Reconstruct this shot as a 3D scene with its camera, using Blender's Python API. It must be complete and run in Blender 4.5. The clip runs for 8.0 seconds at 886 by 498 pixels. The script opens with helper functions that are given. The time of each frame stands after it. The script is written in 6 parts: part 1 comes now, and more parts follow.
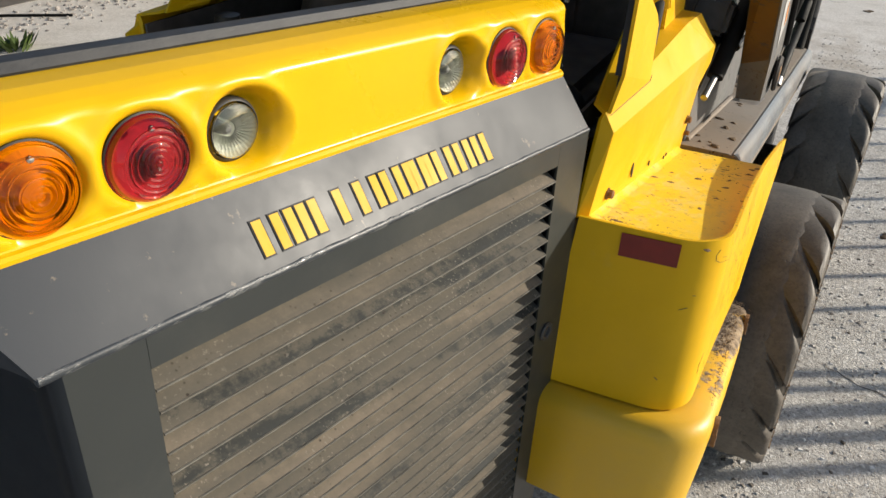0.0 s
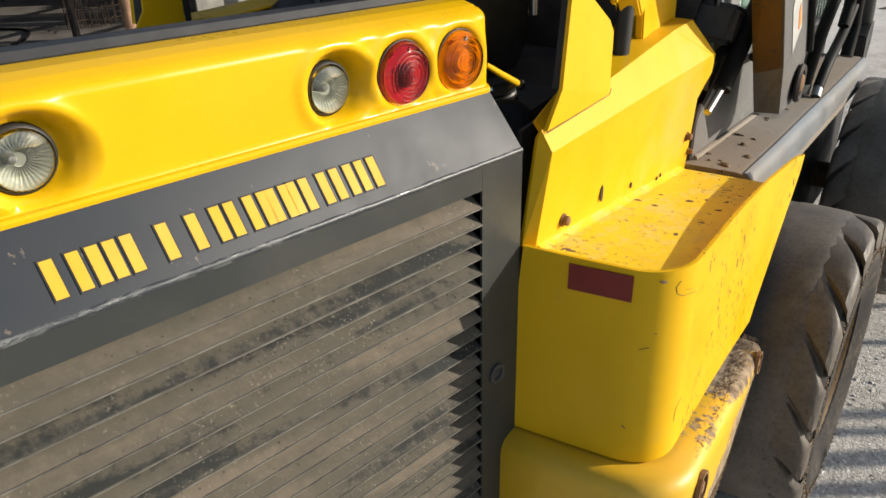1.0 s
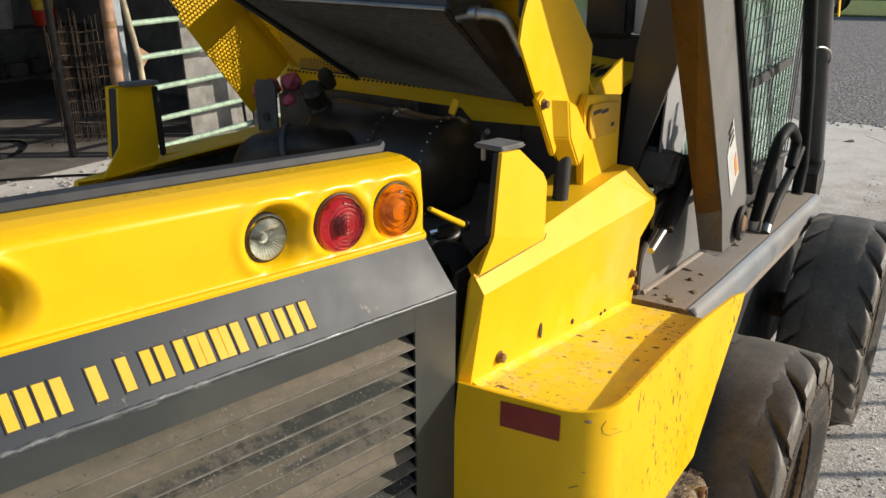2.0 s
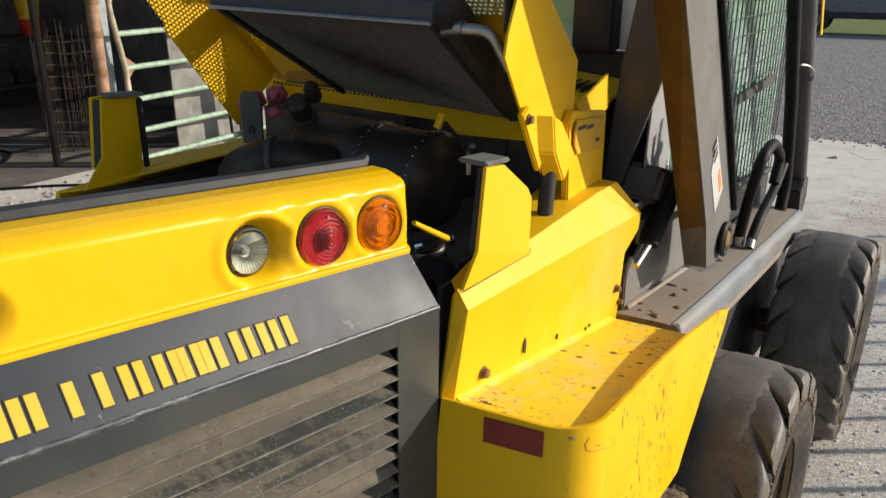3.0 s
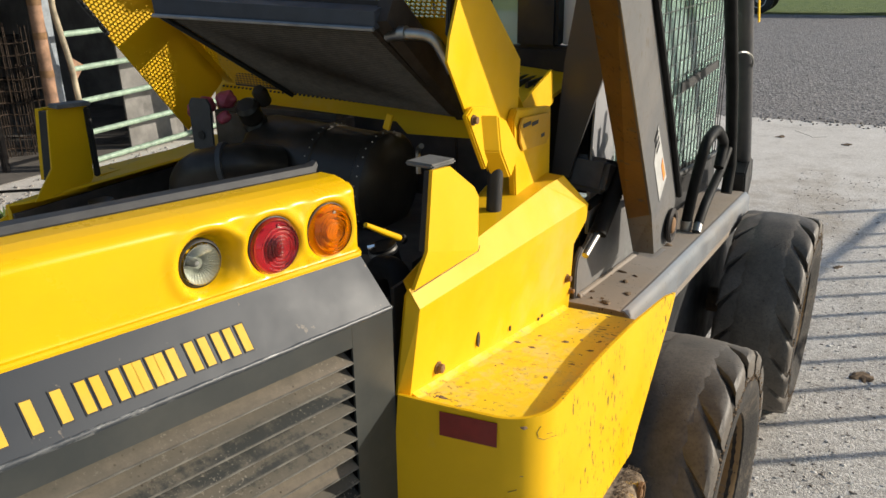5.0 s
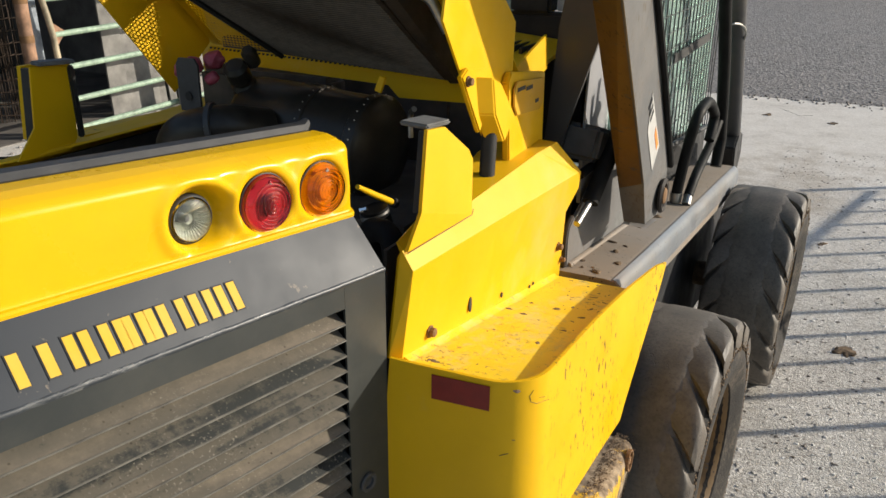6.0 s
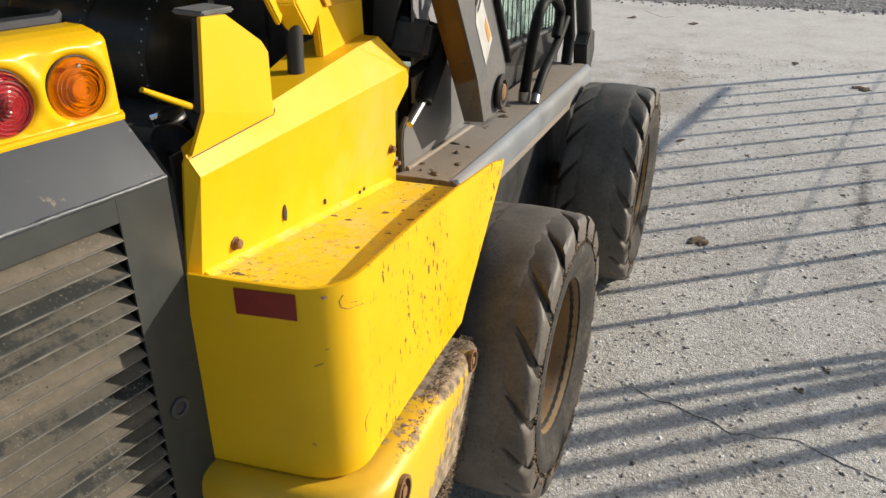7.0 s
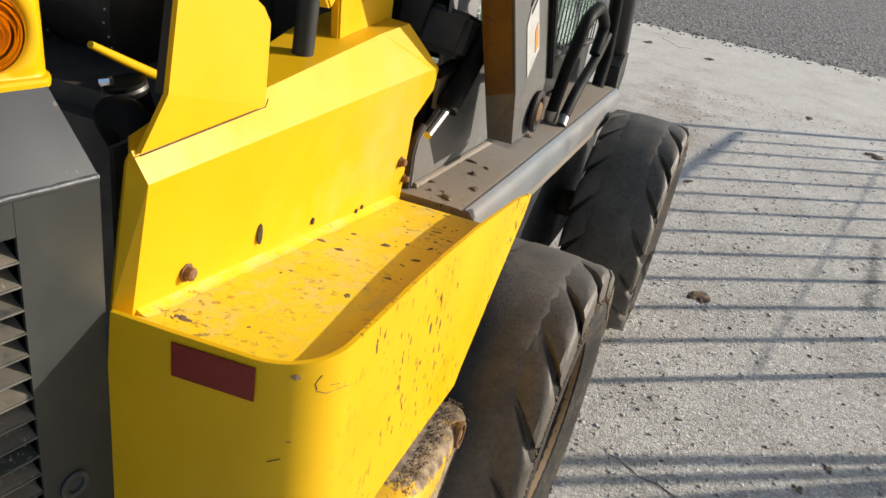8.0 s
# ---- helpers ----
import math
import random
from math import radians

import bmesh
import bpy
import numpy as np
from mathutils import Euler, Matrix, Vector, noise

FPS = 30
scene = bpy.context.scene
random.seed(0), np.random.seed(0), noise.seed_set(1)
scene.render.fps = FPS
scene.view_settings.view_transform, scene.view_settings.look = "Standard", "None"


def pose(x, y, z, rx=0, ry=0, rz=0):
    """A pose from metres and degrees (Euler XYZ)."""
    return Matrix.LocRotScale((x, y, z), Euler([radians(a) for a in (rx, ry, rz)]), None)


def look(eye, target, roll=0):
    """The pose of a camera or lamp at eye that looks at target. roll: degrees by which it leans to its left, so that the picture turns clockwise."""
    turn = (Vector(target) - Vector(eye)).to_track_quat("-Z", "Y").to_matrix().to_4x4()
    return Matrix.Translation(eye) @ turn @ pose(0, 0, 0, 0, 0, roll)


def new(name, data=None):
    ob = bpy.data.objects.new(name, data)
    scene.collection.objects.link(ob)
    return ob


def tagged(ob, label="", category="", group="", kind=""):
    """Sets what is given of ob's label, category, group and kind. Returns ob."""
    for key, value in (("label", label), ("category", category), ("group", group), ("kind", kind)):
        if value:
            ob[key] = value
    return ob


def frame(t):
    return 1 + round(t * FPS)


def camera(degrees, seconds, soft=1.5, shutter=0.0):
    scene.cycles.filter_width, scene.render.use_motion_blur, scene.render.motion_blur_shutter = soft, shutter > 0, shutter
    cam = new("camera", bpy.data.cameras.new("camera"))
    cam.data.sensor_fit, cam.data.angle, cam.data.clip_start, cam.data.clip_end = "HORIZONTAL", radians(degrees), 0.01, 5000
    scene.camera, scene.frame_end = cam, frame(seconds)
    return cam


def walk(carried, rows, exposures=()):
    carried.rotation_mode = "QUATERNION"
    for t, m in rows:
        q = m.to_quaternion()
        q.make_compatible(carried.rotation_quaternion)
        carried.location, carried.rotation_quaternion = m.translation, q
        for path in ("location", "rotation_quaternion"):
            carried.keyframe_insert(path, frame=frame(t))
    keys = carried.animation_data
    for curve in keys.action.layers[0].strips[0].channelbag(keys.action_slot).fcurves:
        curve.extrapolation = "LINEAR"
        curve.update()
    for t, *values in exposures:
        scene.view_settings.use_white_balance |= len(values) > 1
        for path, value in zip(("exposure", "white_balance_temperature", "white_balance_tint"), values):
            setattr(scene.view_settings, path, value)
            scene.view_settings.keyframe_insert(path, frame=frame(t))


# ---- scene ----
cam = camera(59.0, 8.0)
PATH = [
    (0, (0.771, 0.184, 1.676), (0.034, 1.741, 0.661), 2.6),
    (0.5, (0.838, 0.323, 1.619), (-0.024, 1.827, 0.622), -0.0),
    (1, (0.94, 0.394, 1.627), (-0.013, 1.874, 0.676), -2.0),
    (1.2, (0.983, 0.404, 1.644), (-0.003, 1.911, 0.775), -2.2),
    (1.5, (1.005, 0.394, 1.679), (0.02, 1.965, 0.931), -0.6),
    (2, (1.031, 0.402, 1.69), (0.043, 1.997, 0.998), -0.4),
    (3.5, (1.033, 0.409, 1.695), (0.085, 2.045, 1.044), 0.2),
    (4, (1.046, 0.407, 1.725), (0.121, 2.042, 1.037), -1.4),
    (4.5, (1.07, 0.394, 1.724), (0.18, 2.05, 1.04), -1.4),
    (6, (1.047, 0.394, 1.694), (0.214, 2.053, 0.948), 0.1),
    (6.5, (1.054, 0.412, 1.653), (0.338, 2.072, 0.799), -0.1),
    (6.8, (1.105, 0.469, 1.624), (0.501, 2.143, 0.710), -0.8),
    (7, (1.15, 0.501, 1.629), (0.598, 2.185, 0.702), -0.3),
    (7.2, (1.152, 0.519, 1.618), (0.638, 2.222, 0.704), -0.5),
    (7.5, (1.099, 0.587, 1.597), (0.622, 2.278, 0.64), 6.8),
    (7.8, (1.016, 0.698, 1.572), (0.560, 2.401, 0.627), 8.7),
    (8, (0.977, 0.784, 1.564), (0.509, 2.485, 0.622), 10.1),
]
walk(cam, [(t, look(eye, target, roll)) for t, eye, target, roll in PATH], exposures=[(0.0, 0.25), (8.0, 0.25)])

# ---------------------------------------------------------------- light
SUN_AZ, SUN_EL = 57.0, 19.3          # degrees right of +Y, and above the horizon
world = bpy.data.worlds.new("sky")
scene.world = world
world.use_nodes = True
wn = world.node_tree
sky = wn.nodes.new("ShaderNodeTexSky")
sky.sky_type = "NISHITA"
sky.sun_disc = False
sky.sun_elevation, sky.sun_rotation = radians(SUN_EL), radians(SUN_AZ)
wn.links.new(sky.outputs[0], wn.nodes["Background"].inputs[0])
wn.nodes["Background"].inputs[1].default_value = 0.132
sun_data = bpy.data.lights.new("sun", "SUN")
sun_data.energy, sun_data.angle, sun_data.color = 4.75, radians(0.5), (1.0, 0.92, 0.79)
sun = new("sun", sun_data)
SUN = Vector((math.sin(radians(SUN_AZ)) * math.cos(radians(SUN_EL)), math.cos(radians(SUN_AZ)) * math.cos(radians(SUN_EL)), math.sin(radians(SUN_EL))))
sun.matrix_world = look(SUN * 30, (0, 0, 0))


# ---------------------------------------------------------------- materials
class Nodes:
    """A small wrapper to write node materials briefly."""

    def __init__(self, name):
        self.mat = bpy.data.materials.new(name)
        self.mat.use_nodes = True
        self.tree = self.mat.node_tree
        self.bsdf = self.tree.nodes["Principled BSDF"]
        self.coord = self.tree.nodes.new("ShaderNodeTexCoord")
        self.geo = self.tree.nodes.new("ShaderNodeNewGeometry")
        self.where = self.geo.outputs["Position"]

    def node(self, kind, **sets):
        n = self.tree.nodes.new(kind)
        for k, v in sets.items():
            n.inputs[k].default_value = v
        return n

    def link(self, a, b):
        self.tree.links.new(a, b)

    def noise(self, scale, detail=4.0, rough=0.6, stretch=None):
        n = self.node("ShaderNodeTexNoise", Scale=scale, Detail=detail, Roughness=rough)
        if stretch:
            m = self.node("ShaderNodeMapping", Scale=stretch)
            self.link(self.where, m.inputs[0])
            self.link(m.outputs[0], n.inputs["Vector"])
        else:
            self.link(self.where, n.inputs["Vector"])
        return n.outputs["Fac"]

    def voronoi(self, scale, feature="F1", out="Distance"):
        n = self.tree.nodes.new("ShaderNodeTexVoronoi")
        n.feature = feature
        n.inputs["Scale"].default_value = scale
        self.link(self.where, n.inputs["Vector"])
        return n.outputs[out]

    def ramp(self, fac, stops):
        r = self.tree.nodes.new("ShaderNodeValToRGB")
        e = r.color_ramp.elements
        while len(e) < len(stops):
            e.new(0.5)
        for el, (p, c) in zip(e, stops):
            el.position = p
            el.color = (*c, 1) if hasattr(c, "__len__") else (c, c, c, 1)
        self.link(fac, r.inputs[0])
        return r.outputs[0]

    def mix(self, fac, a, b):
        m = self.tree.nodes.new("ShaderNodeMix")
        m.data_type = "RGBA"
        for sock, v in ((m.inputs["Factor"], fac), (m.inputs["A"], a), (m.inputs["B"], b)):
            if hasattr(v, "links"):
                self.link(v, sock)
            elif hasattr(v, "__len__"):
                sock.default_value = (*v, 1)
            else:
                sock.default_value = v
        return m.outputs["Result"]

    def math(self, op, a, b=0.0):
        m = self.tree.nodes.new("ShaderNodeMath")
        m.operation = op
        for sock, v in zip(m.inputs, (a, b)):
            if hasattr(v, "links"):
                self.link(v, sock)
            else:
                sock.default_value = v
        return m.outputs[0]

    def color(self, c):
        if hasattr(c, "links"):
            self.link(c, self.bsdf.inputs["Base Color"])
        else:
            self.bsdf.inputs["Base Color"].default_value = (*c, 1)

    def rough(self, r, metal=0.0, spec=0.5):
        if hasattr(r, "links"):
            self.link(r, self.bsdf.inputs["Roughness"])
        else:
            self.bsdf.inputs["Roughness"].default_value = r
        self.bsdf.inputs["Metallic"].default_value = metal
        self.bsdf.inputs["Specular IOR Level"].default_value = spec

    def bump(self, height, strength=0.3, distance=0.002):
        b = self.node("ShaderNodeBump", Strength=strength, Distance=distance)
        self.link(height, b.inputs["Height"])
        self.link(b.outputs[0], self.bsdf.inputs["Normal"])


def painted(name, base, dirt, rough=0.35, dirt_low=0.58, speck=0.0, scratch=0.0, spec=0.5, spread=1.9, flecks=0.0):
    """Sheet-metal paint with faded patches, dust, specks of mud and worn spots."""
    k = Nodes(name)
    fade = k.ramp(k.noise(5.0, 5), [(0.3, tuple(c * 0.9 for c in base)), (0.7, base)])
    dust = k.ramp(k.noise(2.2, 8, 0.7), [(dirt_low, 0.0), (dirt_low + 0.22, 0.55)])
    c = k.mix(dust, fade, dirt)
    if speck:
        v = k.voronoi(70)
        sp = k.math("MULTIPLY", k.ramp(v, [(0.12, 1.0), (0.2, 0.0)]), k.ramp(k.noise(9, 3), [(0.62 - speck, 0.0), (0.7 - speck, 1.0)]))
        c = k.mix(sp, c, tuple(x * 0.35 for x in dirt))
    if flecks:
        f = k.ramp(k.noise(95, 3, 0.55, (1.0, 1.0, 0.42)), [(0.69 - flecks, 0.0), (0.705 - flecks, 1.0)])
        f = k.math("MULTIPLY", f, k.ramp(k.noise(4.5, 4), [(0.42, 0.0), (0.58, 1.0)]))
        along = k.tree.nodes.new("ShaderNodeSeparateXYZ")
        k.link(k.where, along.inputs[0])
        f = k.math("MULTIPLY", f, k.ramp(k.math("SUBTRACT", along.outputs["Y"], 1.40), [(0.0, 0.0), (0.10, 1.0)]))
        c = k.mix(f, c, (0.075, 0.050, 0.028))
    if scratch:
        s = k.ramp(k.noise(60, 4, 0.6, (0.25, 1.0, 1.0)), [(0.70 - scratch, 0.0), (0.74 - scratch, 1.0)])
        c = k.mix(s, c, (0.12, 0.10, 0.08))
    k.color(c)
    k.rough(k.ramp(k.noise(7, 6), [(0.3, rough * 0.8), (0.8, min(1.0, rough * spread))]), 0.0, spec)
    k.bump(k.noise(140, 3), 0.05, 0.001)
    return k.mat


YELLOW = (0.765, 0.440, 0.003)
MUD = (0.20, 0.13, 0.07)
M = {}
M["yellow"] = painted("yellow_paint", YELLOW, (0.66, 0.48, 0.17), 0.40, 0.57, 0.0, 0.0, 0.28)
M["yellow_old"] = painted("aged_yellow_paint", (0.64, 0.34, 0.004), (0.50, 0.36, 0.13), 0.45, 0.5, 0.02, 0.0, 0.28)
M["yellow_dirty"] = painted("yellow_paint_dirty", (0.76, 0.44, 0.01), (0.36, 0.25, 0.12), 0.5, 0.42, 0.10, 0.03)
M["yellow_speck"] = painted("yellow_paint_specked", YELLOW, (0.55, 0.40, 0.16), 0.42, 0.62, 0.0, 0.0, 0.28, 1.7, 0.074)
M["yellow_gloss"] = painted("yellow_gloss_paint", (0.745, 0.430, 0.003), (0.60, 0.43, 0.16), 0.24, 0.66, 0.0, 0.0, 0.3)
M["grey"] = painted("dark_grey_paint", (0.0215, 0.0268, 0.0355), (0.048, 0.052, 0.056), 0.46, 0.60, 0.0, 0.02, 0.28, 1.25)
k = Nodes("chipped_grey_edge")
chip = k.math("MULTIPLY", k.ramp(k.noise(70, 6, 0.75, (1.0, 0.35, 1.6)), [(0.50, 0.0), (0.56, 1.0)]), k.ramp(k.noise(6, 4, 0.6), [(0.40, 0.0), (0.58, 1.0)]))
k.color(k.mix(chip, (0.030, 0.035, 0.042), (0.15, 0.155, 0.155)))
k.rough(k.ramp(chip, [(0.0, 0.42), (1.0, 0.25)]), 0.0, 0.5)
k.bump(k.math("ADD", k.noise(160, 4), chip), 0.25, 0.001)
M["grey_edge"] = k.mat
M["grey_worn"] = painted("worn_grey_paint", (0.27, 0.26, 0.255), (0.28, 0.22, 0.17), 0.5, 0.45, 0.06, 0.05)
# dusty grey, lifted and warmed to stand in for reflected light
M["grey_dusty_lifted"] = painted("dusty_grey_with_bounce", (0.032, 0.036, 0.036), (0.082, 0.080, 0.070), 0.42, 0.47, 0.0, 0.0, 0.45, 1.3)
M["black"] = painted("black_paint", (0.012, 0.012, 0.013), (0.05, 0.045, 0.04), 0.5, 0.6)
M["arm_rear"] = painted("rust_brown_arm", (0.26, 0.145, 0.040), (0.085, 0.055, 0.036), 0.6, 0.42, 0.10, 0.09, 0.5, 1.4, 0.06)
M["steel_worn"] = painted("worn_steel_edge", (0.19, 0.203, 0.22), (0.22, 0.178, 0.138), 0.34, 0.42, 0.08, 0.05)
# flat white standing in for daylight through a rear cab opening
M["window_white"] = painted("bright_window_white", (0.80, 0.80, 0.78), (0.5, 0.48, 0.44), 0.4, 0.6)


def plain(name, base, rough=0.5, metal=0.0, var=0.25, scale=20.0, bump=0.15, spec=0.5):
    k = Nodes(name)
    k.color(k.ramp(k.noise(scale, 6), [(0.3, tuple(c * (1 - var) for c in base)), (0.7, tuple(min(1, c * (1 + var)) for c in base))]))
    k.rough(k.ramp(k.noise(scale * 0.6, 5), [(0.3, rough * 0.85), (0.7, min(1, rough * 1.2))]), metal, spec)
    k.bump(k.noise(scale * 8, 4), bump, 0.001)
    return k.mat


M["rubber"] = plain("black_rubber", (0.018, 0.018, 0.018), 0.55)
M["seal"] = plain("grey_rubber_seal", (0.026, 0.026, 0.026), 0.42, 0, 0.3, 30)
M["hose"] = plain("black_hose", (0.007, 0.007, 0.007), 0.6, 0, 0.4, 20, 0.2, 0.15)
M["chrome"] = plain("chrome_rod", (0.75, 0.75, 0.75), 0.12, 1.0, 0.05)
M["steel"] = plain("dull_steel", (0.38, 0.37, 0.35), 0.4, 1.0)
M["rust"] = plain("rusty_bolt", (0.20, 0.11, 0.05), 0.8, 0.2)
M["letter"] = plain("yellow_decal", (0.60, 0.36, 0.008), 0.6, 0, 0.06)
M["red_sticker"] = plain("red_reflector_sticker", (0.20, 0.012, 0.008), 0.4, 0, 0.2)
M["white_decal"] = plain("white_decal", (0.46, 0.45, 0.43), 0.5, 0, 0.15)
M["orange_decal"] = plain("orange_decal", (0.65, 0.22, 0.03), 0.5)
M["pink"] = plain("faded_red_rubber", (0.36, 0.058, 0.085), 0.45, 0, 0.5, 30)
M["black_core"] = plain("black_radiator_core", (0.040, 0.031, 0.024), 0.6, 0, 0.25, 60, 0.15, 0.2)
M["pad_grey"] = plain("grey_rubber_pad", (0.13, 0.13, 0.125), 0.7, 0, 0.3, 30)
M["plastic"] = plain("grey_plastic", (0.05, 0.05, 0.052), 0.5)
M["green_pipe"] = plain("pale_green_pipe_paint", (0.25, 0.34, 0.25), 0.55, 0, 0.35, 18)
M["rust_pipe"] = plain("rusted_tan_pipe", (0.27, 0.155, 0.095), 0.8, 0, 0.5, 9)
M["dark_metal"] = plain("dark_rusty_metal", (0.035, 0.028, 0.024), 0.7, 0.2, 0.5)
M["white_sheet"] = plain("weathered_white_board", (0.165, 0.157, 0.145), 0.7, 0, 0.4, 5)
# wall and floor colours are darkened to stand in for the bay's shade
M["shop_wall"] = plain("grimy_wall_shaded", (0.14, 0.13, 0.125), 0.85, 0, 0.5, 2.5)
M["shop_floor"] = plain("oily_concrete_shaded", (0.135, 0.12, 0.105), 0.75, 0, 0.4, 3.0)
M["bucket_red"] = plain("red_plastic", (0.55, 0.03, 0.01), 0.4)
M["bucket_yellow"] = plain("yellow_plastic", (0.75, 0.45, 0.02), 0.4)
M["truck_grey"] = plain("grey_car_paint", (0.13, 0.14, 0.16), 0.25, 0.4, 0.05)
M["tail_glass"] = plain("dark_window_glass", (0.02, 0.025, 0.03), 0.08, 0, 0.1, 2, 0.0)
M["mud"] = plain("dried_mud", (0.16, 0.112, 0.072), 0.95, 0, 0.5, 40, 0.2, 0.2)


def lens_material(name, tint, rough=0.12, through_it=0.55):
    k = Nodes(name)
    k.color(tint)
    k.rough(rough)
    k.bsdf.inputs["Transmission Weight"].default_value = through_it
    k.bsdf.inputs["IOR"].default_value = 1.45
    return k.mat


M["amber"] = lens_material("amber_lens", (0.62, 0.080, 0.0), 0.03, 1.0)
M["red"] = lens_material("red_lens", (0.42, 0.002, 0.004), 0.03, 1.0)
M["glass_lens"] = lens_material("clear_lens", (0.96, 0.97, 0.93), 0.02, 1.0)


def glass(name, tint, rough=0.03, through_it=0.9):
    k = Nodes(name)
    k.color(tint)
    k.rough(rough)
    k.bsdf.inputs["Transmission Weight"].default_value = through_it
    k.bsdf.inputs["IOR"].default_value = 1.3
    return k.mat


M["cab_glass"] = glass("cab_glass", (0.50, 0.66, 0.60), 0.05, 0.68)


def tyre_material():
    k = Nodes("dusty_tyre_rubber")
    dust = k.ramp(k.noise(6, 8, 0.7), [(0.30, (0.054, 0.046, 0.038)), (0.52, (0.112, 0.094, 0.075)), (0.8, (0.18, 0.155, 0.127))])
    c = k.mix(k.ramp(k.noise(120, 3), [(0.45, 0.0), (0.75, 0.45)]), dust, (0.022, 0.020, 0.018))
    nick = k.math("MULTIPLY", k.ramp(k.noise(75, 4, 0.65, (1.0, 1.0, 0.5)), [(0.60, 0.0), (0.66, 1.0)]), k.ramp(k.noise(11, 4), [(0.44, 0.0), (0.60, 1.0)]))
    k.color(k.mix(k.math("MULTIPLY", nick, 0.7), c, (0.030, 0.025, 0.020)))
    k.rough(0.56)
    k.bump(k.math("ADD", k.math("MULTIPLY", k.noise(200, 5), 0.5), k.math("MULTIPLY", nick, -0.7)), 0.4, 0.003)
    return k.mat


M["tyre"] = tyre_material()


k = Nodes("mud_stained_tyre_wall")
k.color(k.ramp(k.math("ADD", k.math("MULTIPLY", k.noise(9, 7, 0.7), 0.6), k.math("MULTIPLY", k.noise(85, 5, 0.7), 0.4)), [(0.44, (0.014, 0.012, 0.010)), (0.54, (0.034, 0.028, 0.022)), (0.66, (0.12, 0.092, 0.064))]))
k.rough(0.88)
k.bump(k.noise(130, 5), 0.5, 0.004)
M["tyre_wall"] = k.mat


def concrete_material():
    k = Nodes("worn_exposed_aggregate_concrete")
    warp = k.node("ShaderNodeTexNoise", Scale=42.0, Detail=4.0, Roughness=0.65)
    k.link(k.geo.outputs["Position"], warp.inputs["Vector"])
    shift = k.tree.nodes.new("ShaderNodeVectorMath")
    shift.operation = "MULTIPLY_ADD"
    k.link(warp.outputs["Color"], shift.inputs[0])
    shift.inputs[1].default_value = (0.030, 0.030, 0.030)
    k.link(k.geo.outputs["Position"], shift.inputs[2])
    k.where = shift.outputs[0]
    stones = k.voronoi(72, "F1", "Color")
    grain = k.tree.nodes.new("ShaderNodeSeparateColor")
    k.link(stones, grain.inputs[0])
    base = k.ramp(grain.outputs[0], [(0.0, (0.10, 0.088, 0.075)), (0.18, (0.36, 0.326, 0.28)), (0.5, (0.60, 0.552, 0.485)), (0.82, (0.80, 0.75, 0.675)), (1.0, (0.95, 0.91, 0.84))])
    rim = k.voronoi(72, "DISTANCE_TO_EDGE")
    gap = k.ramp(rim, [(0.04, 1.0), (0.15, 0.0)])
    base = k.mix(k.math("MULTIPLY", gap, 0.64), base, (0.17, 0.148, 0.125))
    patch = k.ramp(k.noise(2.2, 9, 0.72), [(0.36, (0.30, 0.255, 0.205)), (0.50, (0.54, 0.50, 0.44)), (0.66, (0.74, 0.70, 0.64))])
    fine = k.tree.nodes.new("ShaderNodeSeparateColor")
    k.link(k.voronoi(120, "F1", "Color"), fine.inputs[0])
    base = k.mix(0.5, base, k.ramp(fine.outputs[1], [(0.0, (0.12, 0.105, 0.09)), (0.3, (0.50, 0.47, 0.43)), (1.0, (0.88, 0.85, 0.80))]))
    c = k.mix(0.36, base, patch)
    dark = k.math("MULTIPLY", k.ramp(k.voronoi(45), [(0.16, 1.0), (0.28, 0.0)]), k.ramp(k.noise(14, 4, 0.7), [(0.55, 0.0), (0.62, 1.0)]))
    c = k.mix(k.math("MULTIPLY", dark, 0.65), c, (0.13, 0.11, 0.09))
    stain = k.ramp(k.noise(3.5, 8, 0.7), [(0.55, 0.0), (0.72, 0.4)])
    c = k.mix(stain, c, (0.20, 0.16, 0.12))
    axis = k.tree.nodes.new("ShaderNodeSeparateXYZ")
    k.link(k.where, axis.inputs[0])
    edge = k.math("MULTIPLY", k.math("SUBTRACT", k.noise(0.8, 6, 0.65), 0.5), 5.0)
    far = k.math("DIVIDE", k.math("SUBTRACT", k.math("ADD", axis.outputs["Y"], edge), 4.6), 2.6)
    left = k.math("DIVIDE", k.math("SUBTRACT", k.math("ADD", k.math("MULTIPLY", axis.outputs["X"], -1.0), edge), 1.5), 1.0)
    even = k.ramp(k.math("MAXIMUM", far, left), [(0.0, 0.0), (1.0, 0.86)])
    skim = k.ramp(k.noise(2.6, 9, 0.72), [(0.30, (0.46, 0.41, 0.35)), (0.46, (0.66, 0.61, 0.54)), (0.72, (0.78, 0.735, 0.665))])
    pit = k.math("MULTIPLY", k.ramp(k.noise(55, 4, 0.6), [(0.62, 0.0), (0.68, 1.0)]), k.ramp(k.noise(5, 4), [(0.42, 0.0), (0.6, 1.0)]))
    skim = k.mix(k.math("MULTIPLY", pit, 0.6), skim, (0.20, 0.17, 0.14))
    c = k.mix(even, c, k.mix(0.26, skim, base))
    # soil trodden in by the front wheel and a long dark streak
    dx = k.math("DIVIDE", k.math("SUBTRACT", axis.outputs["X"], 0.85), 0.75)
    dy = k.math("DIVIDE", k.math("SUBTRACT", axis.outputs["Y"], 6.7), 1.5)
    away = k.math("ADD", k.math("MULTIPLY", dx, dx), k.math("MULTIPLY", dy, dy))
    soil = k.math("SUBTRACT", k.math("ADD", k.noise(2.4, 8, 0.72), 0.12), k.math("MULTIPLY", away, 0.22))
